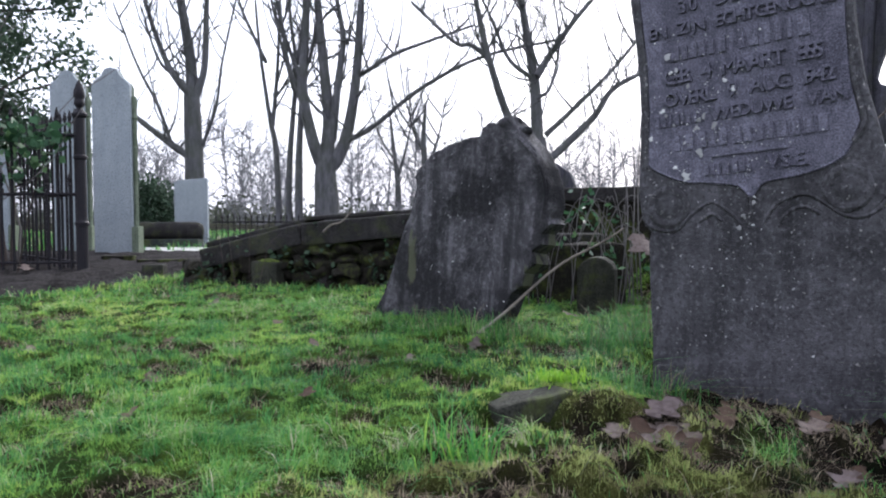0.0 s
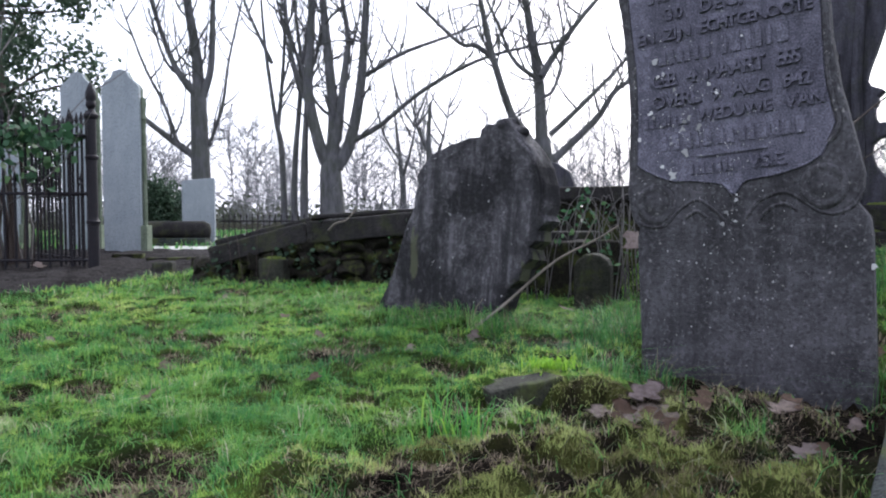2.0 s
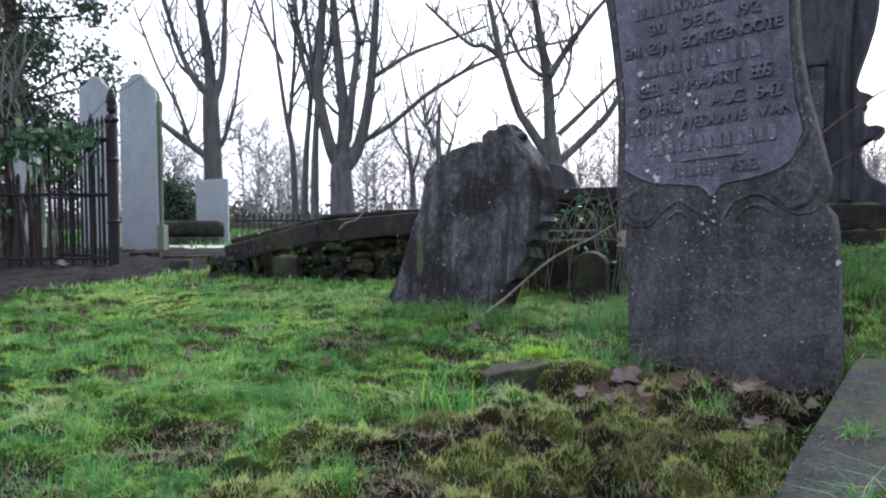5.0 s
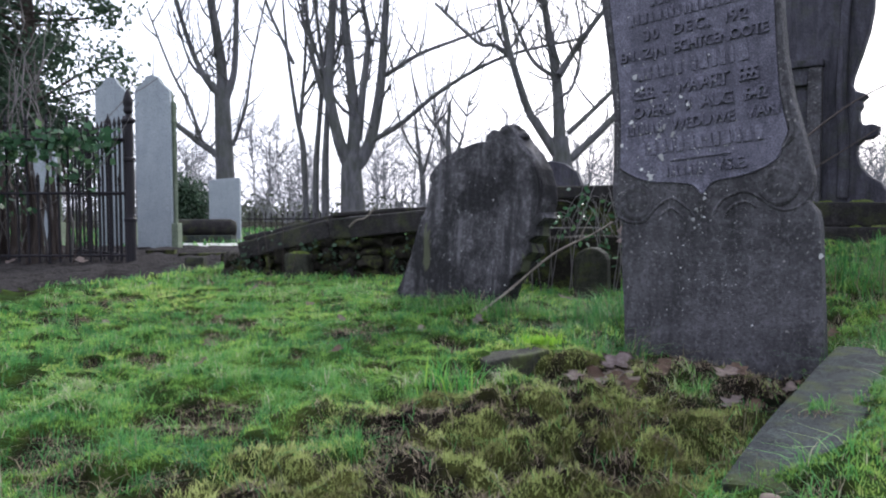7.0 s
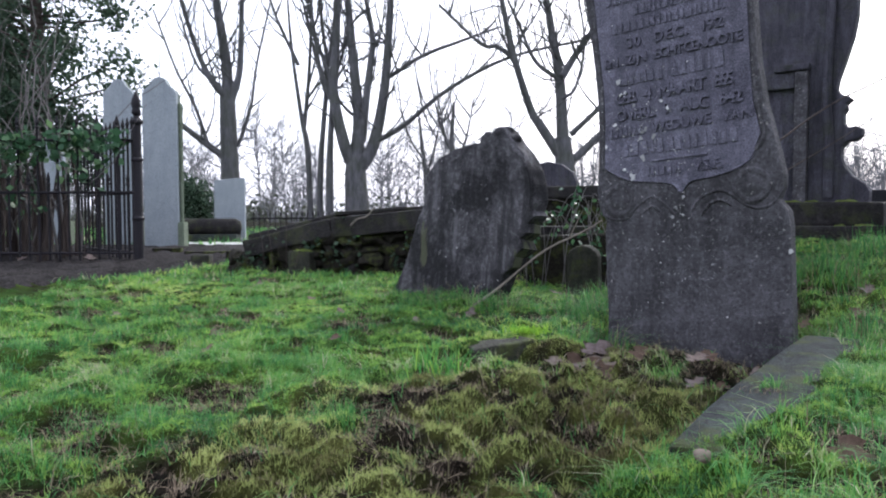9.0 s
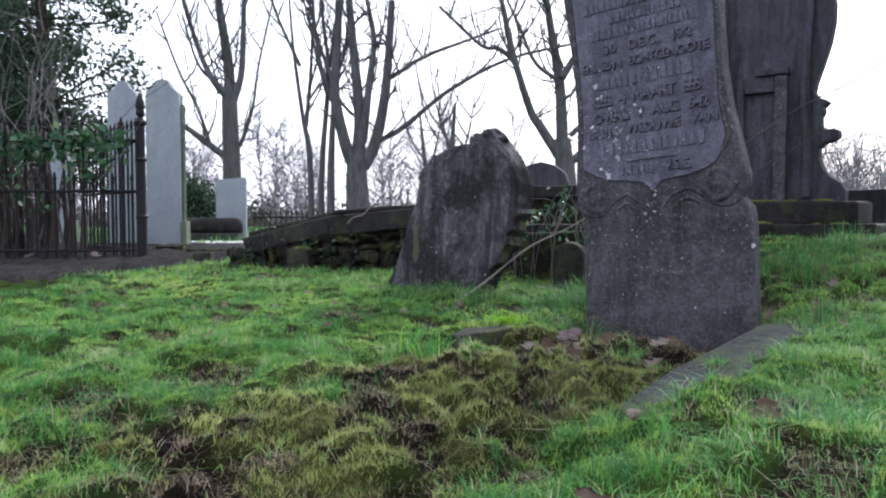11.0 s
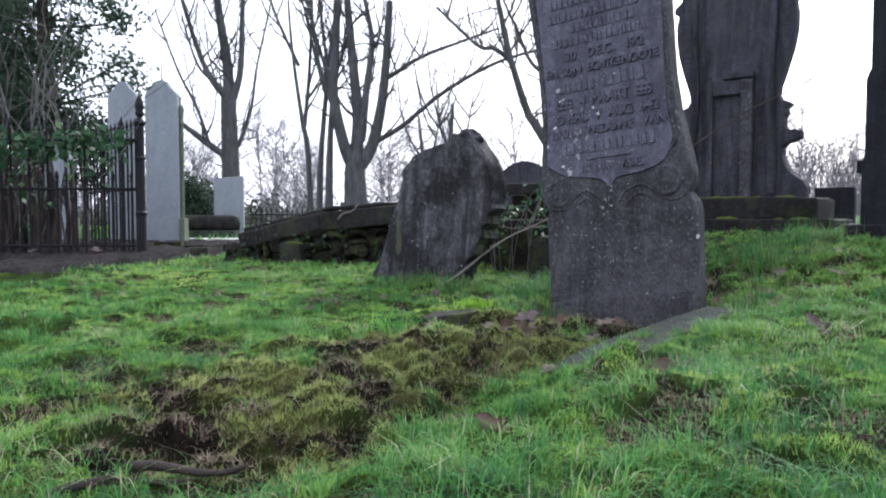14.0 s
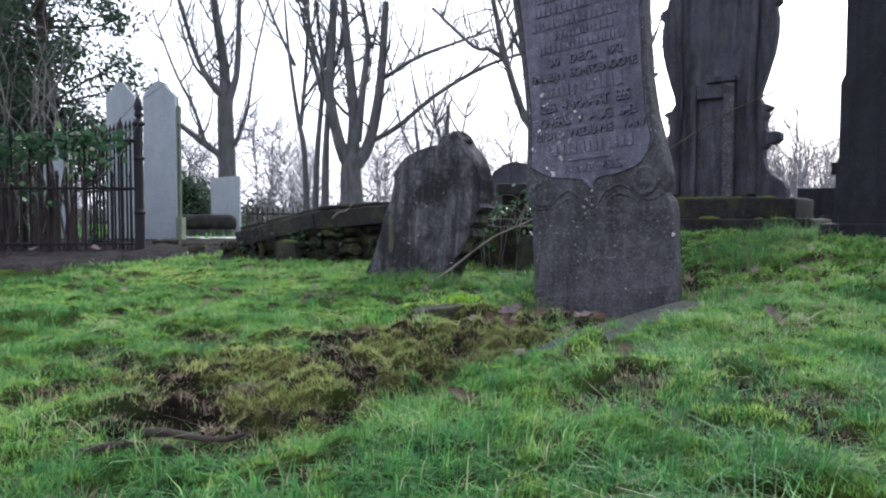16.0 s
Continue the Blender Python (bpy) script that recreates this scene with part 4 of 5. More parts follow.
def railing():
    root = empty("iron_railing", pose(*POST), "rusty dark cast-iron grave railing with spear-topped bars", "railing")
    post = part("corner_post", lathe([(0.049, -0.05), (0.049, 0.42), (0.059, 0.425), (0.062, 0.45), (0.049, 0.465), (0.045, 0.49), (0.043, 1.00), (0.059, 1.01), (0.059, 1.03), (0.042, 1.045), (0.042, 1.36), (0.063, 1.38), (0.065, 1.40), (0.036, 1.43), (0.025, 1.45)], 16), M_IRON, root, "thick turned iron corner post")
    part("finial", lathe([(0.025, 1.45), (0.045, 1.48), (0.042, 1.51), (0.035, 1.525), (0.048, 1.545), (0.043, 1.60), (0.025, 1.655), (0.006, 1.69)], 14), M_IRON, post, smooth=True)
    for sx, sy, n, step in ((-1.0, -0.035, 34, 0.098), (-0.70, 0.71, 15, 0.125)):
        d = Vector((sx, sy, 0)).normalized()
        for z, r in ((1.215, 0.016), (0.70, 0.016), (0.10, 0.014)):
            t = Tubes(6)
            t.add([(0, 0, z), tuple(d * (n * step) + Vector((0, 0, z)))], r, r)
            t.make("rail", M_IRON, root)
        for q in range(1, n):
            p = d * (q * step)
            tall = q % 2 == 0 or sy > 0.5
            h = 1.36 if tall else 0.80
            t = lathe([(0.013, 0.02), (0.013, h - 0.03), (0.025, h - 0.02), (0.013, h), (0.022, h + 0.03), (0.003, h + 0.10)], 6, p.x, p.y)
            part("bar", t, M_IRON, root)
    return root


railing()


def bank_edge(x, y):
    """Metres inside the earth bank's ragged front edge."""
    return np.minimum(-0.91 * (x + 2.95) + 0.41 * (y - 4.0), -(x + 2.25)) + 0.12 * waves(x, y, 3.5, 14) + 0.05 * waves(x, y, 11, 15)


def earth_bank():
    bx, by = np.linspace(-8.0, -1.9, 92), np.linspace(2.6, 9.2, 98)
    X, Y = np.meshgrid(bx, by)
    Z = ground_z(X, Y) - 0.06 + 0.10 * ss(-0.05, 0.3, bank_edge(X, Y)) + 0.014 * waves(X, Y, 9, 61) + 0.010 * waves(X, Y, 26, 62)
    i = (np.arange(97)[:, None] * 92 + np.arange(91)[None]).ravel()
    bank = arrays("earth_bank", np.stack([X, Y, Z], -1).reshape(-1, 3), np.stack([i, i + 1, i + 93, i + 92], 1), M_BANK, None, True)
    tagged(bank, "bare grey-brown trodden earth bank before the railing", "earth bank", kind="structure")


earth_bank()

# ---------------------------------------------------------------- trees
def twigs(t, base, d, length, r, rng, depth, droop=0.0, n=5):
    """A wandering branch with finer ones off it."""
    pts = [np.array(base, float)]
    d = np.array(d, float)
    for _ in range(n):
        d = d + rng.normal(0, 0.16, 3) + np.array([0, 0, 0.05 - droop])
        d /= np.linalg.norm(d)
        pts.append(pts[-1] + d * length / n)
    t.add(pts, r, r * 0.35)
    if depth > 0:
        for q in range(rng.randint(2, 5)):
            k = rng.randint(1, n + 1)
            dd = d + rng.normal(0, 0.55, 3)
            dd /= np.linalg.norm(dd)
            twigs(t, pts[k], dd, length * rng.uniform(0.4, 0.7), r * 0.5, rng, depth - 1, droop, n)


def tree(x, y, s, limbs, seed, label, twig_len=2.6, n_twigs=3, name="bare_tree", depth=2):
    """A bare tree: the first limb is the trunk; limbs are (radius, lines of dx, dz), in units of s metres."""
    root = empty(name, pose(x, y, 0.0), label, "tree", "bare trees")
    rng = np.random.RandomState(seed)
    for j, (r0, line) in enumerate(limbs):
        wob = rng.normal(0, 6.0, len(line)) * (0 if j == 0 else 1)
        wob[0] = 0
        pts = catmull([(a * s, w * s, b * s) for (a, b), w in zip(line, wob)], 6)
        t = Tubes(10 if r0 > 6 else 7)
        t.add(pts, r0 * s * (1.2 if j == 0 else 0.88), r0 * s * ((0.85 if line[-1][1] < 300 and s < 0.03 else 0.3) if j == 0 else (0.4 if s < 0.03 else 0.12)))
        t.make("trunk" if j == 0 else "limb", M_BARK, root)
    t = Tubes(4)
    for j, (r0, line) in enumerate(limbs[1:]):
        pts = catmull([(a * s, 0, b * s) for a, b in line], 4)
        for q in range(5):
            p = pts[rng.randint(1, len(pts) - 1)]
            sx, l = rng.choice((-1, 1)) * rng.uniform(10, 34) * s, rng.uniform(70, 170) * s
            t.add(catmull([tuple(p), tuple(p + np.array([sx, rng.normal(0, 8) * s, l * 0.35])), tuple(p + np.array([sx * 1.7, rng.normal(0, 16) * s, l]))], 5), min(2.2, r0 * 0.45) * s, 0.5 * s)
        for q in range(int(n_twigs * len(line))):
            p = pts[rng.randint(len(pts) // 3, len(pts))]
            d = np.array([rng.normal(0, 0.7), rng.normal(0, 0.7), 0.6])
            twigs(t, p, d / np.linalg.norm(d), twig_len * rng.uniform(0.5, 1.2), r0 * s * 0.16, rng, depth)
    if t.v:
        t.make("twig_growth", M_BARK, root)["kind"] = "stuff"
    return root


tree(-8.72, 26.0, 0.0202, [(16, [(2, -30), (0, 60), (-2, 150), (-4, 240)]),
                           (8, [(-6, 128), (-50, 160), (-95, 195), (-120, 222)]), (4, [(-40, 152), (-62, 220), (-95, 290), (-140, 400)]), (13, [(-4, 230), (-8, 300), (-20, 400), (-40, 560)]), (8, [(-4, 236), (-30, 270), (-62, 330), (-92, 440)]),
                           (8, [(4, 236), (20, 290), (22, 400), (30, 540)]), (4, [(14, 150), (40, 220), (50, 300), (80, 420)]), (4, [(-20, 262), (-60, 300), (-90, 390)])], 3, "grey bare multi-stemmed tree beyond the graves", 2.2, 2)
tree(-5.55, 36.0, 0.0279, [(20, [(0, -20), (0, 40), (-2, 90), (0, 125)]),
                           (14, [(-4, 100), (-22, 150), (-40, 240), (-36, 330), (-30, 450)]), (15, [(0, 120), (4, 190), (-4, 290), (-16, 420)]), (9, [(10, 150), (22, 250), (30, 330), (16, 420)]), (15, [(8, 105), (32, 150), (52, 250), (64, 400)]),
                           (6, [(36, 150), (85, 178), (165, 240), (275, 300), (420, 330)]), (5, [(60, 265), (120, 300), (190, 330), (260, 350)]), (5, [(-40, 250), (-70, 330), (-90, 420)])], 4, "large bare forked tree with long spreading limbs", 3.0, 2)
tree(-8.1, 37.0, 0.0283, [(5.5, [(0, -20), (-4, 130), (-16, 200), (-32, 320), (-40, 430)]), (4, [(-20, 290), (-60, 380), (-80, 450)]), (5, [(-10, 180), (0, 280), (8, 420)])], 5, "slender bare tree in the wood's edge", 2.4, 2)
tree(-7.55, 36.5, 0.0282, [(5.5, [(0, -20), (4, 120), (16, 270), (8, 360), (0, 450)]), (4, [(12, 240), (-12, 330), (-30, 420)]), (4, [(14, 270), (30, 360), (30, 440)])], 6, "slender bare tree in the wood's edge", 2.2, 2)
tree(-6.95, 36.0, 0.0280, [(7, [(0, -20), (2, 120), (8, 240), (14, 420)]), (5, [(6, 220), (-18, 300), (-34, 440)]), (4, [(8, 250), (34, 340), (40, 430)])], 7, "ivy-dark slender bare tree in the wood's edge", 2.4, 2)
tree(4.05, 30.0, 0.0232, [(17, [(8, -20), (4, 90), (0, 130), (-2, 160)]),
                          (13, [(-2, 150), (-6, 260), (-20, 340), (-36, 440)]), (8, [(-4, 268), (22, 310), (58, 360), (100, 410)]), (11, [(4, 110), (-42, 180), (-60, 210), (-92, 310), (-115, 420)]), (6, [(-88, 300), (-120, 322), (-150, 328), (-225, 400)]),
                          (5, [(-8, 262), (-52, 296), (-80, 360), (-110, 420)]), (9, [(8, 112), (50, 150), (100, 200), (130, 245), (185, 276)]), (6, [(12, 165), (60, 210), (125, 275), (180, 340)]), (4, [(-2, 230), (20, 250), (36, 330), (20, 420)])], 8, "broad bare tree with crooked low limbs", 2.6, 2.5)
tree(21.5, 27.0, 0.0215, [(14, [(0, -20), (-4, 120), (-10, 260), (-20, 420)]), (5, [(-6, 150), (-70, 215), (-120, 250), (-190, 262)]), (5, [(-8, 230), (-80, 300), (-150, 330), (-200, 345)]), (4, [(-12, 280), (-60, 370), (-130, 400)]), (5, [(-4, 160), (50, 260), (80, 380)])], 12, "bare tree with low branches by the monuments", 2.4, 4)
tree(-2.9, 52.0, 0.040, [(6, [(0, -10), (0, 60), (-6, 120), (-14, 190)]), (4, [(-2, 80), (14, 130), (30, 210)]), (3, [(-4, 110), (-30, 150), (-50, 220)])], 9, "distant bare tree at the edge of the cemetery", 3.2, 4)
tree(-0.9, 50.0, 0.039, [(8, [(0, -10), (2, 70), (-4, 140), (0, 210)]), (4, [(0, 90), (22, 150), (36, 220)]), (4, [(-2, 120), (-24, 170), (-30, 230)])], 10, "distant bare tree at the edge of the cemetery", 3.2, 4)


def planted(name, templates, spots, material, label, category):
    """Many turned and scaled copies of a few branch meshes, joined as one growth."""
    vs, fs, off = [], [], 0
    for x, y, z, a, sc, k in spots:
        v, f = templates[k % len(templates)]
        c, sn = math.cos(a), math.sin(a)
        vs.append(np.stack([(v[:, 0] * c - v[:, 1] * sn) * sc + x, (v[:, 0] * sn + v[:, 1] * c) * sc + y, v[:, 2] * sc + z], 1))
        fs.append(f + off)
        off += len(v)
    return tagged(arrays(name, np.vstack(vs), np.vstack(fs), material), label, category, kind="stuff")


def far_wood():
    rng = np.random.RandomState(21)
    tall = []
    for _ in range(6):
        t = Tubes(3)
        d = np.array([rng.normal(0, 0.06), rng.normal(0, 0.06), 1.0])
        h = 12.0
        t.add([np.zeros(3), d * h * 0.5 + rng.normal(0, 0.15, 3), d * h], 0.15, 0.03)
        for q in range(26):
            k = rng.uniform(0.18, 0.97)
            dd = np.array([rng.normal(0, 0.8), rng.normal(0, 0.8), 0.75])
            twigs(t, d * h * k, dd / np.linalg.norm(dd), h * (0.50 - 0.25 * k), 0.075, rng, 2, 0.0, 3)
        tall.append((np.vstack(t.v), np.vstack(t.f)))
    spots = []
    for _ in range(76):
        y = rng.uniform(66, 135)
        spots.append((rng.uniform(-0.75, 0.75) * y, y, -0.3, rng.uniform(0, 6.28), rng.uniform(0.5, 1.05) * y / 85, rng.randint(6)))
    planted("far_wood", tall, spots, M_BARKHAZE, "hazy distant wood of bare trees", "wood")
    pos = []
    for _ in range(130):
        y = rng.uniform(45, 95)
        q = rng.normal(size=(110, 3)) * np.array([1.6, 1.0, 0.8]) * y / 60
        q[:, 2] = np.abs(q[:, 2])
        pos.append(np.array([rng.uniform(-0.75, 0.75) * y, y, 0]) + q)
    v, f = scatter_quads(np.vstack(pos), 0.20, rng)
    tagged(arrays("far_shrubs", v, f, M_SHRUB), "dull green distant shrubs along the boundary", "shrubs", kind="stuff")
    low = []
    for _ in range(6):
        t = Tubes(3)
        for _ in range(5):
            d = np.array([rng.normal(0, 0.4), rng.normal(0, 0.4), 1.0])
            twigs(t, np.zeros(3), d / np.linalg.norm(d), rng.uniform(1.6, 3.0), 0.034, rng, 2, 0.0, 3)
        low.append((np.vstack(t.v), np.vstack(t.f)))
    spots = []
    for _ in range(190):
        y = rng.uniform(36, 75)
        spots.append((rng.uniform(-0.75, 0.8) * y, y, -0.1, rng.uniform(0, 6.28), rng.uniform(0.7, 1.5) * y / 50, rng.randint(6)))
    for _ in range(26):
        y = rng.uniform(44, 60)
        spots.append((rng.uniform(0.36, 0.62) * y, y, -0.1, rng.uniform(0, 6.28), rng.uniform(1.6, 2.6), rng.randint(6)))
    planted("undergrowth", low, spots, M_BARKHAZE, "tangled leafless undergrowth behind the graves", "undergrowth")


far_wood()


def evergreen(x, y, h, spread, n, seed, label):
    root = empty("evergreen_tree", pose(x, y, 0.0), label, "tree")
    rng = np.random.RandomState(seed)
    t = Tubes(8)
    t.add(catmull([(0, 0, -0.2), (0.1, 0, h * 0.3), (-0.05, 0.1, h * 0.65), (0.1, 0, h)], 6), 0.20, 0.05)
    t.make("trunk", M_STEM, root)
    t = Tubes(5)
    pos = []
    for q in range(70):
        z = rng.uniform(0.10, 0.98) * h
        a = rng.uniform(0, 6.28)
        l = spread * (1.05 - 0.5 * z / h) * rng.uniform(0.4, 1.1)
        e = np.array([math.cos(a) * l, math.sin(a) * l, z + l * rng.uniform(-0.1, 0.45)])
        t.add(catmull([(0, 0, z), tuple((np.array([0, 0, z]) + e) / 2 + rng.normal(0, 0.1, 3)), tuple(e)], 4), 0.035, 0.01)
        for g in range(5):
            c = np.array([0, 0, z]) + (e - np.array([0, 0, z])) * rng.uniform(0.45, 1.1) + rng.normal(0, 0.12, 3)
            pos.append(c + rng.normal(0, 1, (n, 3)) * np.array([0.19, 0.19, 0.18]))
    t.make("branch_growth", M_STEM, root)["kind"] = "stuff"
    v, f = scatter_quads(np.vstack(pos), 0.058, rng, 0.4, 0.5)
    arrays("crown", v, f, M_EVER, root)
    return root


evergreen(-7.9, 12.4, 7.0, 2.1, 75, 31, "dark evergreen tree with ragged clumps of leaves")
evergreen(-10.2, 13.5, 7.5, 2.3, 75, 32, "dark evergreen tree with ragged clumps of leaves")
evergreen(-8.15, 20.5, 1.25, 0.55, 26, 33, "low rounded evergreen shrub beyond the graves")


# ---------------------------------------------------------------- growth inside the railing
def thicket():
    rng = np.random.RandomState(41)
    t = Tubes(6)
    for _ in range(230):
        x, y = rng.uniform(-6.9, -3.45), rng.uniform(6.3, 8.2)
        h = rng.uniform(0.7, 1.35)
        if x > -3.7 - 1.0 * (y - 6.12):
            continue
        t.add([(x, y, -0.05), (x + rng.normal(0, 0.03), y, h * 0.5), (x + rng.normal(0, 0.06), y + rng.normal(0, 0.05), h)], rng.uniform(0.02, 0.05), 0.012)
    tagged(t.make("thicket", M_STEM), "dark dead stems crowded behind the railing", "thicket", kind="stuff")
    t = Tubes(5)
    for _ in range(26):
        x, y = rng.uniform(-6.6, -4.2), rng.uniform(6.2, 7.0)
        p = np.array([x, y, 0.05])
        d = np.array([rng.normal(0, 0.14), rng.normal(0, 0.1), 1.0])
        twigs(t, p, d / np.linalg.norm(d), rng.uniform(1.7, 2.7), rng.uniform(0.009, 0.016), rng, 1)
    tagged(t.make("pale_shoots", M_SHOOT), "tall pale bare shoots rising through the railing", "shoots", kind="stuff")
    pos, t = [], Tubes(4)
    for _ in range(70):
        x = rng.uniform(-6.2, -3.36)
        z = rng.uniform(0.95, 1.30) if rng.rand() < 0.8 else rng.uniform(0.4, 0.9)
        c = np.array([x, 6.10 + rng.normal(0, 0.06), z])
        m = rng.randint(7, 20)
        pos.append(c + np.clip(rng.normal(0, 1, (m, 3)), -1.6, 1.6) * np.array([0.11, 0.06, 0.08]))
    for _ in range(10):
        x = rng.uniform(-5.5, -3.5)
        t.add(catmull([(x, 6.08, 0.02), (x + rng.normal(0, 0.1), 6.09, 0.5), (x + rng.normal(0, 0.15), 6.07, 0.9), (x + rng.normal(0, 0.2), 6.1, 1.25)], 5), 0.008, 0.004)
    v, f = scatter_quads(np.vstack(pos), 0.046, rng, 0.5, 0.9)
    root = empty("ivy", pose(0, 0, 0), "green ivy climbing through the top of the railing", "ivy")
    arrays("ivy_leaves", v, f, M_IVY, root)["kind"] = "stuff"
    t.make("ivy_stem", M_STEM, root)


thicket()


# ---------------------------------------------------------------- brambles, the leaning stick and weeds
def brambles():
    root = empty("bramble", pose(0.62, 3.95, 0.0), "leafless bramble tangle with a few green leaves over the tomb", "bramble")
    rng = np.random.RandomState(51)
    t = Tubes(5)
    for _ in range(34):
        x0, y0 = rng.uniform(-0.2, 0.5), rng.uniform(-0.1, 0.5)
        a = rng.uniform(-1.2, 1.2)
        h = rng.uniform(0.3, 0.8)
        p = np.array([x0, y0, 0.0])
        t.add(catmull([tuple(p), (x0 + a * 0.1, y0, h * 0.7), (x0 + a * 0.25, y0 - 0.05, h), (x0 + a * 0.5, y0 - 0.1, h * rng.uniform(0.5, 1.0))], 5), 0.0034, 0.002)
    for x0, hx, h in ((0.42, 0.03, 1.45), (0.50, -0.03, 1.6), (0.36, 0.05, 1.2)):
        t.add(catmull([(x0, 0.05, 0.0), (x0 + hx, 0.05, h * 0.5), (x0 - hx, 0.05, h)], 6), 0.005, 0.003)
    t.make("cane_tangle", M_SHOOT, root)["kind"] = "stuff"
    pos = [np.array([rng.uniform(-0.3, 0.5), rng.uniform(-0.2, 0.6), rng.uniform(0.22, 0.66)]) + rng.normal(0, 0.05, (10, 3)) for _ in range(18)]
    v, f = scatter_quads(np.vstack(pos), 0.024, rng, 0.6, 0.6)
    arrays("bramble_foliage", v, f, M_IVY, root)["kind"] = "stuff"
    t = Tubes(4)
    for x0, z0, dx, dz in ((-1.55, 0.2, -0.1, 0.35), (-1.45, 0.2, 0.02, 0.42), (-1.62, 0.15, -0.06, 0.28), (-1.38, 0.2, 0.15, 0.2)):
        t.add(catmull([(x0 - 0.62, 0.95, z0 - 0.15), (x0 + dx * 0.5 - 0.62, 0.95, z0 + dz * 0.6), (x0 + dx - 0.62, 0.93, z0 + dz)], 5), 0.0032, 0.0015)
    t.make("dead_growth", M_STEM, root)["kind"] = "stuff"
    return root


brambles()


def stick():
    t = Tubes(7)
    a, b = Vector((0.045, 2.72, 0.02)), Vector((0.83, 3.30, 0.475))
    pts = [a.lerp(b, q) + Vector((0, 0, 0.03 * math.sin(q * 3.1) - 0.012 * math.sin(q * 9))) for q in np.linspace(0, 1, 12)]
    t.add(pts, 0.0075, 0.005)
    t.add([pts[8], pts[8] + Vector((0.05, 0.02, 0.10)), pts[8] + Vector((0.08, 0.03, 0.16))], 0.005, 0.002)
    tagged(t.make("dry_stick", M_TWIG), "long pale dry stick leaning against the tombs", "stick")
    t = Tubes(6)
    pts = catmull([(-0.93, 5.0, 0.42), (-0.87, 4.96, 0.47), (-0.80, 4.97, 0.49), (-0.74, 4.96, 0.55), (-0.72, 4.95, 0.575)], 5)
    t.add(pts, 0.009, 0.005)
    tagged(t.make("dry_twig", M_TWIG), "short bent pale twig lying on the ledger slab", "twig")
    t = Tubes(5)
    for pts, r in (([(1.28, 2.15, 0.75), (1.75, 2.5, 1.02), (2.15, 2.6, 1.22), (2.5, 2.7, 1.52)], 0.005), ([(1.3, 2.2, 0.62), (1.8, 2.5, 0.86), (2.2, 2.7, 1.08)], 0.0035)):
        t.add(catmull(pts, 6), r, r * 0.5)
    tagged(t.make("bramble_cane", M_STEM), "thin arching bramble cane by the monument", "bramble")


stick()


def dark_sticks():
    for q, (x, y, l, a) in enumerate(((-0.42, -0.44, 0.22, 0.5), (-0.33, -0.36, 0.20, 0.25), (-0.45, -0.52, 0.12, 1.2))):
        z = gz(x, y) + 0.012
        pts = [(x + math.cos(a) * l * k, y + math.sin(a) * l * k, z + 0.012 * math.sin(k * 5 + q)) for k in np.linspace(0, 1, 6)]
        t = Tubes(6)
        t.add(pts, 0.010, 0.005)
        tagged(t.make("fallen_stick", M_STEM), "short dark rotten stick lying in the turf", "stick", "fallen sticks")


dark_sticks()


# ---------------------------------------------------------------- low iron fence behind the tomb
def low_fence():
    root = empty("low_fence", pose(-2.95, 9.0, 0.0, 0, 0, 3), "low rusty spiked iron grave fence behind the tomb", "fence")
    for z in (0.46, 0.18):
        t = Tubes(5)
        t.add([(0, 0, z), (3.4, 0, z)], 0.010, 0.010)
        t.make("rail", M_IRON, root)
    for q in range(46):
        part("bar", lathe([(0.006, 0.0), (0.006, 0.50), (0.013, 0.515), (0.002, 0.56)], 5, 0.04 + q * 0.074, 0.0), M_IRON, root)


low_fence()


# ---------------------------------------------------------------- grass, moss and fallen leaves
def clear_of_stones(p):
    """Keeps growth out of the headstone's foot, the kerb and the stones."""
    x, y = p[:, 0], p[:, 1]
    ks = kerb_side(x, y)
    ka = 0.553 * (x - 0.40) + 0.833 * (y - 0.30)
    edge = 0.030 * waves(x, y, 17, 28)
    on_kerb = (ks > -0.03) & (ks < 0.150 + edge) & (ka > 0.16 + 0.08 * waves(x, y, 12, 8)) & (ka < 1.6) & (waves(x, y, 15, 60) < 0.85)
    hx, hy = (x - 0.655) * 0.83 - (y - 2.214) * 0.558, (x - 0.655) * 0.558 + (y - 2.214) * 0.83
    in_head = (hx > -0.02) & (hx < 0.82) & (hy > -0.01) & (hy < 0.14)
    in_tomb = (y > 5.1 - 0.1 * (x + 1.9)) & (y < 6.2) & (x > -2.0) & (x < 1.7)
    in_rail = (bank_edge(x, y) > 0.10) & (y < 9.2)
    on_sunk = np.hypot((x - 0.165) * 0.875 + (y - 1.72) * 0.485, 2.6 * ((y - 1.72) * 0.875 - (x - 0.165) * 0.485)) < 0.14
    return ~(on_kerb | on_sunk | in_head | in_tomb | in_rail)


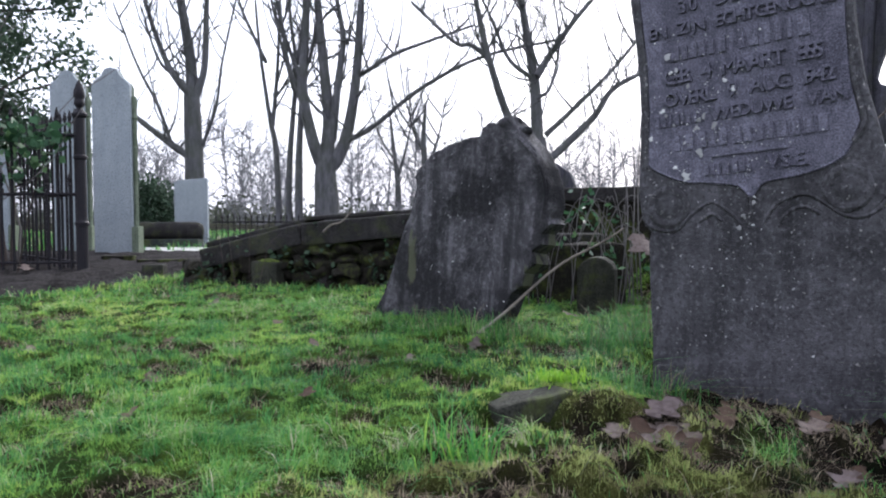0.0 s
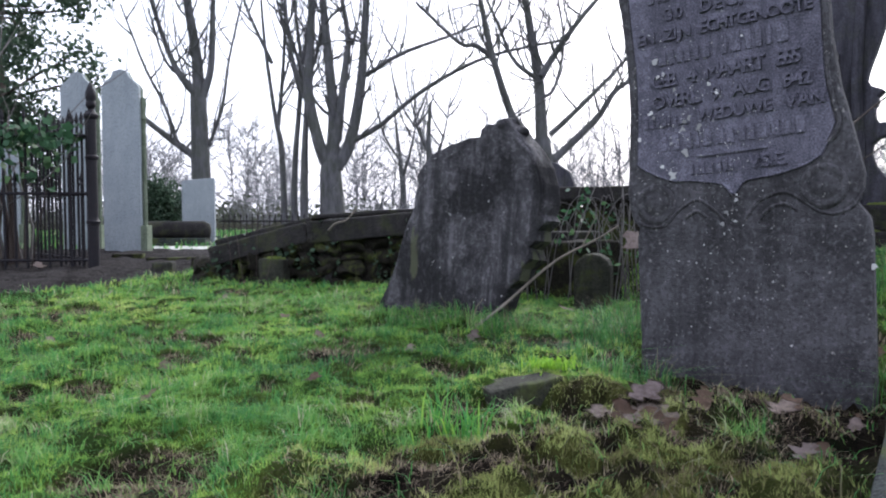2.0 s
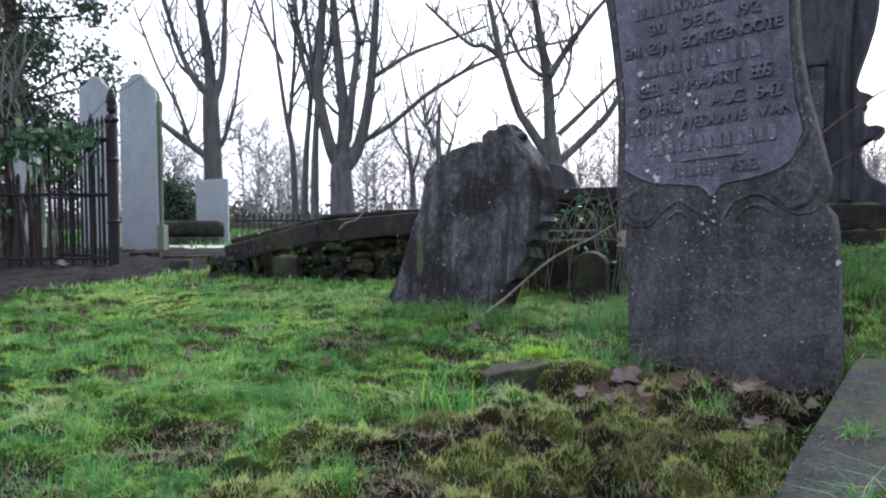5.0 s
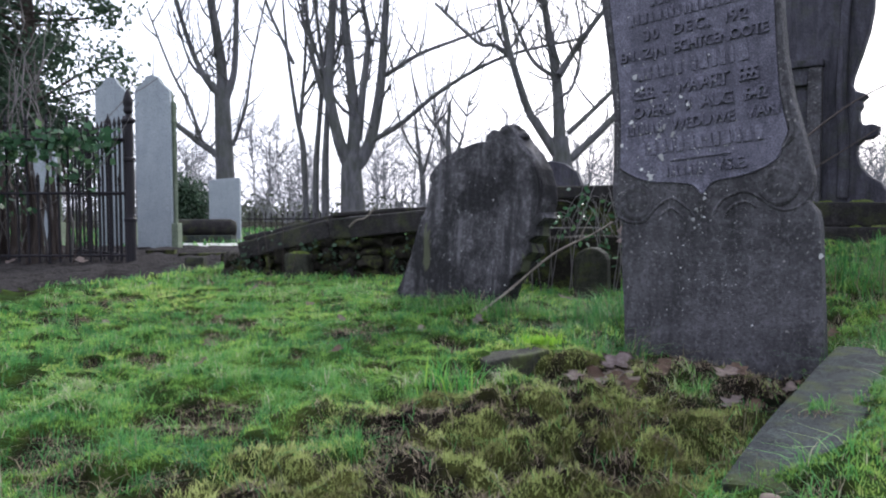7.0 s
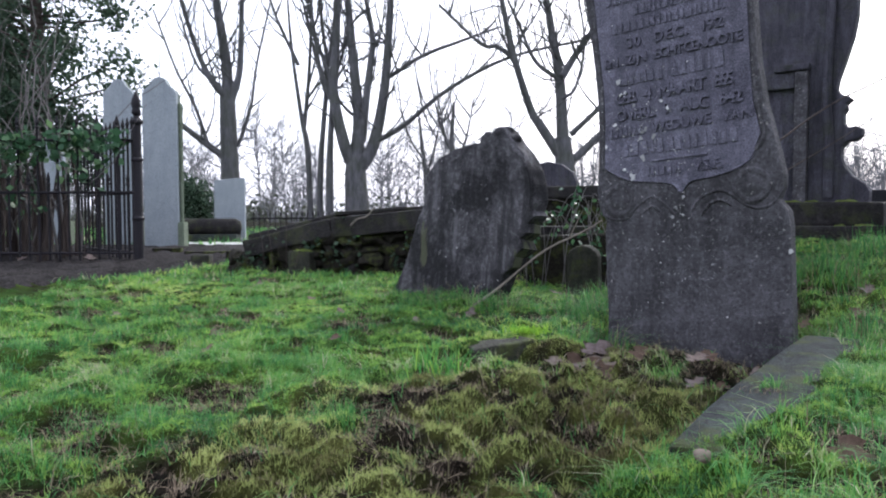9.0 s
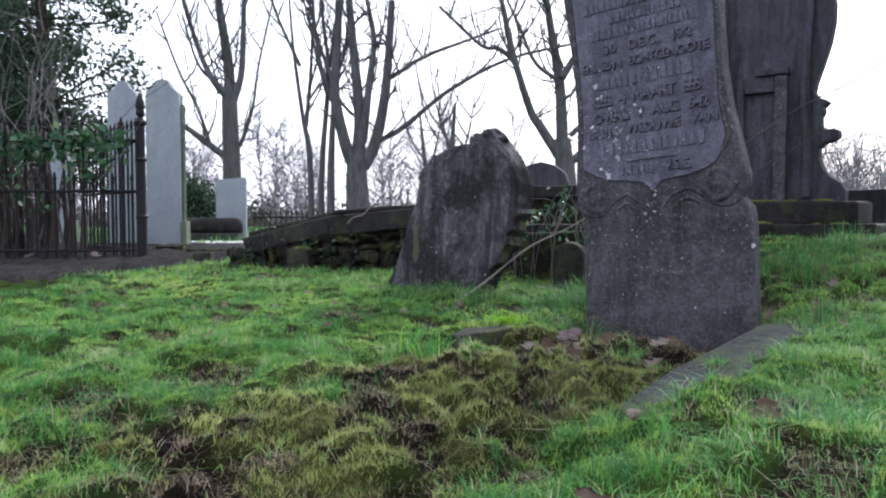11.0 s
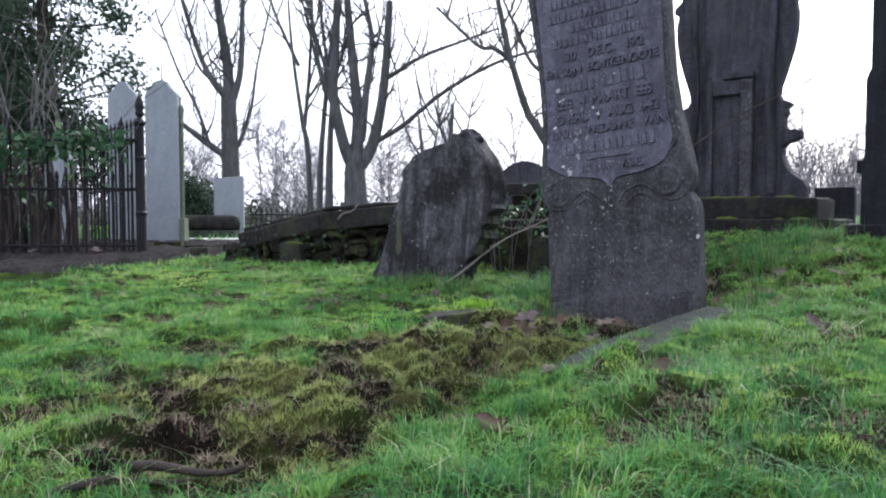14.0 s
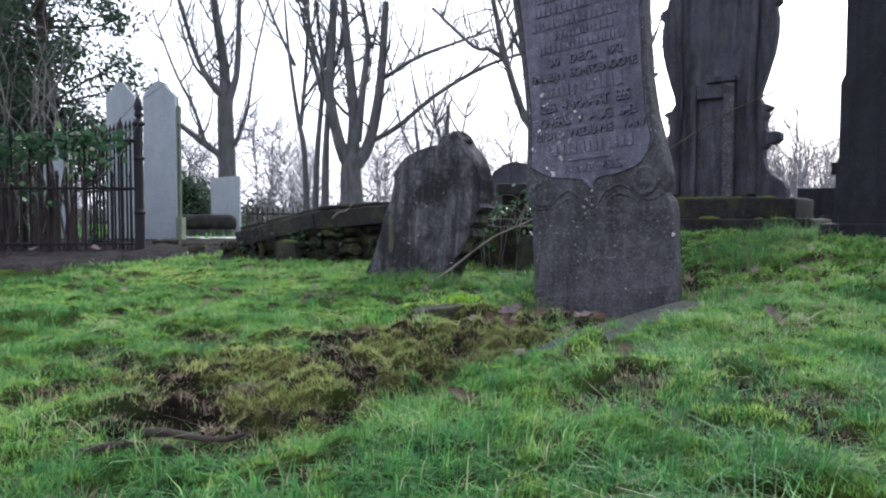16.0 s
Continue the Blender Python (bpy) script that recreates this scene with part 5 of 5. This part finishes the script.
def turf():
    rng = np.random.RandomState(61)

    def ground_points(n, x0, x1, y0, y1):
        p = np.stack([rng.uniform(x0, x1, n), rng.uniform(y0, y1, n)], 1)
        return p[clear_of_stones(p)]

    def place(p):
        z = ground_z(p[:, 0], p[:, 1])
        ks, ka = kerb_side(p[:, 0], p[:, 1]), 0.553 * (p[:, 0] - 0.40) + 0.833 * (p[:, 1] - 0.30)
        on = (ks > -0.005) & (ks < 0.155) & (ka > 0.34) & (ka < 1.6)      # rooted on top of the kerb where it covers it
        return np.column_stack([p, np.where(on, np.maximum(z, 0.066), z) - 0.004])

    def put(name, sets, material, label, category, tones=None, per=6):
        v = np.vstack([s[0] for s in sets])
        off, fs = 0, []
        for s in sets:
            fs.append(s[1] + off)
            off += len(s[0])
        ob = tagged(arrays(name, v, np.vstack(fs), material), label, category, kind="stuff")
        if tones is not None:
            toned(ob, np.concatenate(tones), per)

    # grass: flattened clumps, each combed its own way, thick in some and thin over the moss
    sets, tones = [], []
    feet = ((0.60, 2.05), (1.36, 1.78), (0.62, 2.5), (0.2, 2.85), (-0.2, 3.2), (0.95, 3.4), (1.9, 3.0), (2.3, 3.2))
    for n, x0, x1, y0, y1, h, w in ((190000, -1.6, 2.0, -1.35, 1.4, 0.028, 0.0024), (170000, -2.8, 2.9, 1.3, 4.2, 0.028, 0.0030), (75000, -5.5, 5.0, 4.0, 9.0, 0.042, 0.006), (30000, -14, 14, 8.0, 22.0, 0.09, 0.018)):
        p = ground_points(n, x0, x1, y0, y1)
        x, y = p[:, 0], p[:, 1]
        b = np.maximum.reduce([bare_mask(x, y), thatch(x, y) * 0.8, soil_shade(x, y)])
        wx, wy = x + 0.02 * waves(x, y, 25, 43), y + 0.02 * waves(x, y, 25, 44)
        clump, own = cushion(wx, wy, 0.095, 7)
        fine, own2 = cushion(wx, wy, 0.040, 8)
        side = np.clip(0.36 + 0.35 * ss(-0.5, -1.4, x) + 0.30 * ss(0.06, 0.3, kerb_side(x, y)) + 0.25 * waves(x, y, 2.6, 45) + 0.4 * ss(-0.2, -1.0, y), 0.12, 0.9)
        keep = rng.rand(len(p)) < (1 - 0.94 * b) * np.where(own < side, ss(0.15, 0.6, clump), 0.24) * (0.35 + 0.65 * (own2 > 0.4))
        p, own, own2, clump, thick = p[keep], own[keep], own2[keep], clump[keep], (own < side)[keep]
        foot = np.maximum.reduce([ss(0.32, 0.05, np.hypot(p[:, 0] - cx, p[:, 1] - cy)) for cx, cy in feet])
        tall = (0.7 + 0.55 * own2 + 0.35 * thick) * (0.75 + 0.5 * clump)
        comb = own * 97.0 + rng.normal(0, 1.3, len(p))
        sets.append(blades(place(p), h * tall * (1 + 0.9 * foot), w, rng, 1.25, 1.0, comb))
        drift = 0.20 * waves(p[:, 0], p[:, 1], 3.4, 22) + 0.16 * waves(p[:, 0], p[:, 1], 8.5, 23)
        tones.append(np.clip(0.42 + drift + 0.55 * (own2 - 0.5) + 0.25 * (own * 7.7 % 1 - 0.5) + rng.normal(0, 0.13, len(p)) + 0.5 * (rng.rand(len(p)) > 0.96), 0, 1))
    put("grass", sets, M_GRASS, "short green lawn grass with longer blades in tufts", "grass", tones)
    p = ground_points(18000, -2.4, 2.4, -1.3, 4.4)
    k = np.maximum.reduce([ss(0.45, 0.05, np.hypot(p[:, 0] - cx, p[:, 1] - cy)) for cx, cy in ((0.60, 2.3), (1.4, 1.85), (0.75, 2.9), (0.2, 2.8), (2.0, 3.1), (-0.75, 0.45), (2.2, 2.5), (1.65, 2.2), (1.9, 2.0))])
    k = np.maximum.reduce([k, bare_mask(p[:, 0], p[:, 1]) * 0.35, 0.5 * thatch(p[:, 0], p[:, 1])]) * (1 - 0.9 * soil_shade(p[:, 0], p[:, 1]))
    p = p[rng.rand(len(p)) < 0.05 + 0.8 * k]
    put("dry_grass", [blades(place(p) + np.array([0, 0, 0.006]), np.full(len(p), 0.060), 0.0022, rng, 1.6, 1.0)], M_DRY, "withered bleached grass stems", "grass")
    # moss shoots: short, dense and yellow-green, cushion by cushion; brown thatch in the creases and worn patches
    live_m, live_t, old_m, old_t, dead = [], [], [], [], []
    for n, x0, x1, y0, y1, h, w in ((520000, -1.5, 1.9, -1.35, 1.9, 0.0105, 0.0025), (240000, -2.6, 2.7, 1.8, 4.6, 0.016, 0.0042), (50000, -4.0, 3.6, 4.5, 6.6, 0.026, 0.008)):
        p = ground_points(n, x0, x1, y0, y1)
        x, y = p[:, 0], p[:, 1]
        b = bare_mask(x, y)
        live = moss_mask(x, y)
        c3, own3 = cushion(x + 0.015 * waves(x, y, 40, 46), y + 0.015 * waves(x, y, 40, 47), 0.030, 9)
        c4, own4 = cushion(x + 0.03 * waves(x, y, 18, 48), y + 0.03 * waves(x, y, 18, 49), 0.085, 10)
        tone = 0.57 + 0.17 * waves(x, y, 3.1, 50) + 0.16 * waves(x, y, 8.0, 51) + 0.30 * (own3 - 0.5) + 0.28 * (own4 - 0.5) + rng.normal(0, 0.10, len(p))
        keep = (rng.rand(len(p)) < live * 0.85)
        torn = b + rng.normal(0, 0.12, len(p)) > 0.45
        lift = h * (0.65 + 0.7 * own3)
        a = keep & ~torn
        live_m.append(shoots(place(p[a]) + np.array([0, 0, 1.0]) * (0.009 * c3[a] - 0.003)[:, None], lift[a], w, rng))
        live_t.append(np.clip(tone[a], 0, 1))
        a = keep & torn
        old_m.append(shoots(place(p[a]) + np.array([0, 0, 1.0]) * (0.014 * c3[a] - 0.004)[:, None], lift[a] * 1.1, w, rng))
        old_t.append(np.clip(tone[a] + 0.5 * (clods(x[a], y[a])[1] * 5.3 % 1 - 0.5), 0, 1))
        shade = soil_shade(x, y)
        keep = rng.rand(len(p)) < (1 - live) * np.maximum.reduce([b * 0.7, 0.5 * thatch(x, y), np.full(len(p), 0.16)]) * (1 - 0.9 * shade) * np.where(own4 > 0.45, 1.0, 0.2)
        dead.append(blades(place(p[keep]), np.full(keep.sum(), h * 1.9), w * 0.6, rng, 1.5))
    put("moss", live_m, M_MOSSB, "springy yellow-green moss in the lawn", "moss", live_t, 4)
    put("old_moss", old_m, M_MOSSO, "olive and yellow moss mounds on the torn strip", "moss", old_t, 4)
    put("dead_moss", dead, M_DEADM, "brown torn moss thatch on the bare strip", "moss")
    # crumbs of soil and thatch
    p = ground_points(30000, -1.0, 1.2, -0.6, 2.0)
    p = p[rng.rand(len(p)) < bare_mask(p[:, 0], p[:, 1]) * (1 - moss_mask(p[:, 0], p[:, 1])) ** 3]
    v, f = scatter_quads(place(p) + np.array([0, 0, 0.006]), 0.0055, rng, 0.8, 0.7)
    tagged(arrays("soil_crumbs", v, f, M_SOIL), "dark crumbs of turned soil", "soil", kind="stuff")


turf()


def bright_tuft():
    rng = np.random.RandomState(71)
    n = 85
    p = np.column_stack([rng.normal(-0.05, 0.055, n), rng.normal(1.24, 0.035, n)])
    p = np.column_stack([p, ground_z(p[:, 0], p[:, 1])])
    v, f = blades(p, np.full(n, 0.115), 0.0058, rng, 0.9)
    tagged(arrays("grass_tuft", v, f, M_TUFT), "bright green broad-bladed grass tuft", "grass", kind="stuff")
    n = 260
    p = np.column_stack([rng.normal(0.275, 0.035, n), rng.normal(1.86, 0.03, n)])
    p = np.column_stack([p, ground_z(p[:, 0], p[:, 1]) + 0.02])
    v, f = blades(p, np.full(n, 0.03), 0.006, rng, 0.8)
    tagged(arrays("moss_tuft", v, f, M_LIME), "lime green moss tuft on the sunk stone", "moss", kind="stuff")


bright_tuft()


def tussock(x, y, n, h, spread, seed, material=None):
    rng = np.random.RandomState(seed)
    p = np.column_stack([rng.normal(x, spread, n), rng.normal(y, spread, n)])
    p = np.column_stack([p, ground_z(p[:, 0], p[:, 1]) - 0.005])
    v, f = blades(p, np.full(n, h), 0.0035, rng, 1.0, 1.0)
    tagged(toned(arrays("grass_tussock", v, f, material or M_GRASS), np.clip(rng.normal(0.35, 0.2, n), 0, 1), 6), "long drooping grass tussock at a stone's foot", "grass", kind="stuff")


for q, (tx, ty, tn, th, tsp) in enumerate(((0.60, 1.98, 130, 0.15, 0.05), (1.36, 1.70, 110, 0.16, 0.05), (1.50, 1.75, 160, 0.14, 0.09), (0.62, 2.62, 300, 0.13, 0.10), (0.85, 2.85, 260, 0.14, 0.10), (0.22, 2.72, 180, 0.11, 0.08), (-0.1, 2.95, 200, 0.11, 0.09), (1.9, 2.7, 300, 0.15, 0.15), (2.3, 3.1, 300, 0.15, 0.15))):
    tussock(tx, ty, tn, th, tsp, 80 + q)
    tussock(tx + 0.03, ty - 0.03, tn // 3, th * 1.1, tsp, 120 + q, M_DRY)


def dead_leaf(x, y, size, rz, seed, lift=0.018):
    rng = random.Random(seed)
    bm = bmesh.new()
    n, rows = 9, []
    lobes = rng.uniform(0.35, 0.65)
    curl, fold = rng.uniform(0.5, 1.5), rng.uniform(-0.4, 0.6)
    for i in range(n):
        t = i / (n - 1)
        w = 0.48 * math.sin(math.pi * min(1, t * 0.97 + 0.03)) ** 0.7 * (1 + lobes * math.sin(t * 15 + 0.8))
        row = []
        for j in range(5):
            s = (j - 2) / 2
            row.append(bm.verts.new((s * w * size, (t - 0.5) * size * 1.3, size * (fold * abs(s) * w * 0.6 + curl * 0.25 * (t - 0.45) ** 2) + rng.uniform(-1, 1) * size * 0.03)))
        rows.append(row)
    for a, b in zip(rows, rows[1:]):
        for j in range(4):
            bm.faces.new((a[j], a[j + 1], b[j + 1], b[j]))
    bmesh.ops.solidify(bm, geom=bm.faces[:], thickness=0.0012)
    ob = part("dead_leaf", bm, M_LEAF, smooth=True)
    ob.matrix_world = pose(x, y, gz(x, y) + lift, rng.uniform(8, 34), rng.uniform(-14, 14), rz)
    return tagged(ob, "curled brown dead leaf lying on the turf", "leaf", "fallen leaves")


LEAVES = ((0.49, 1.52, 0.13), (0.40, 1.40, 0.11), (0.57, 1.50, 0.10), (0.46, 1.45, 0.10), (0.33, 1.38, 0.09), (0.78, 1.32, 0.10), (0.86, 1.44, 0.07), (0.81, 1.18, 0.06), (-1.06, 2.10, 0.10), (-0.46, 1.64, 0.06), (-0.89, 1.49, 0.07), (1.32, 0.74, 0.11), (0.72, 0.24, 0.09), (0.29, -0.27, 0.085),
          (-1.9, 3.6, 0.10), (-1.3, 2.9, 0.06), (0.9, 2.9, 0.10), (1.0, 3.1, 0.12), (0.55, 3.2, 0.10), (1.7, 2.1, 0.10), (1.9, 2.4, 0.09), (2.1, 2.2, 0.11), (-0.2, 2.2, 0.06), (0.68, 1.0, 0.07), (0.95, 1.62, 0.06), (-1.55, 4.9, 0.10), (-3.6, 5.9, 0.14), (-4.3, 5.95, 0.12),
          (1.65, 1.1, 0.09), (1.5, 1.5, 0.07), (0.05, 2.6, 0.08), (-0.6, 2.6, 0.07), (1.55, 2.45, 0.08), (1.75, 2.75, 0.09), (2.05, 2.95, 0.08), (2.3, 2.6, 0.09), (1.62, 1.75, 0.07), (2.4, 2.2, 0.10), (1.45, 2.05, 0.06), (-1.75, 2.6, 0.08), (-1.4, 3.9, 0.09), (-0.9, 3.3, 0.07), (-2.3, 4.4, 0.09), (0.98, 1.35, 0.06), (0.70, 1.62, 0.07), (1.08, 1.5, 0.06))
LEAVES += ((0.42, 1.33, 0.15), (0.46, 1.30, 0.13), (0.50, 1.36, 0.13), (0.38, 1.28, 0.11), (0.62, 1.42, 0.09))
for q, (lx, ly, ls) in enumerate(LEAVES):
    dead_leaf(lx, ly, ls * 0.72, (q * 67) % 110 - 55, q, 0.09 if ly > 5.7 else 0.02)
rng = np.random.RandomState(91)
wp = np.column_stack([rng.normal(1.12, 0.07, 70), rng.normal(1.62, 0.05, 70)])
wp = np.column_stack([wp, ground_z(wp[:, 0], wp[:, 1]) + rng.uniform(0.01, 0.05, 70)])
v, f = scatter_quads(wp, 0.014, rng, 0.8, 0.75)
tagged(arrays("weeds", v, f, M_IVY), "small dark-leaved weeds at the headstone's foot", "weeds", kind="stuff")
b = bmesh.new()
bmesh.ops.create_icosphere(b, subdivisions=3, radius=0.017)
for v in b.verts:
    v.co.z *= 0.75
rough_up(b, 0.006, 40)
ob = part("pebble", b, M_PEBBLE, smooth=True)
ob.matrix_world = pose(0.436, 0.174, gz(0.436, 0.174) + 0.026)
tagged(ob, "small beige pebble lying in the moss", "pebble")
hang = dead_leaf(0.94, 3.32, 0.15, 20, 99, 0.40)
tagged(hang, "large brown dead leaf caught in the bramble canes", "leaf")
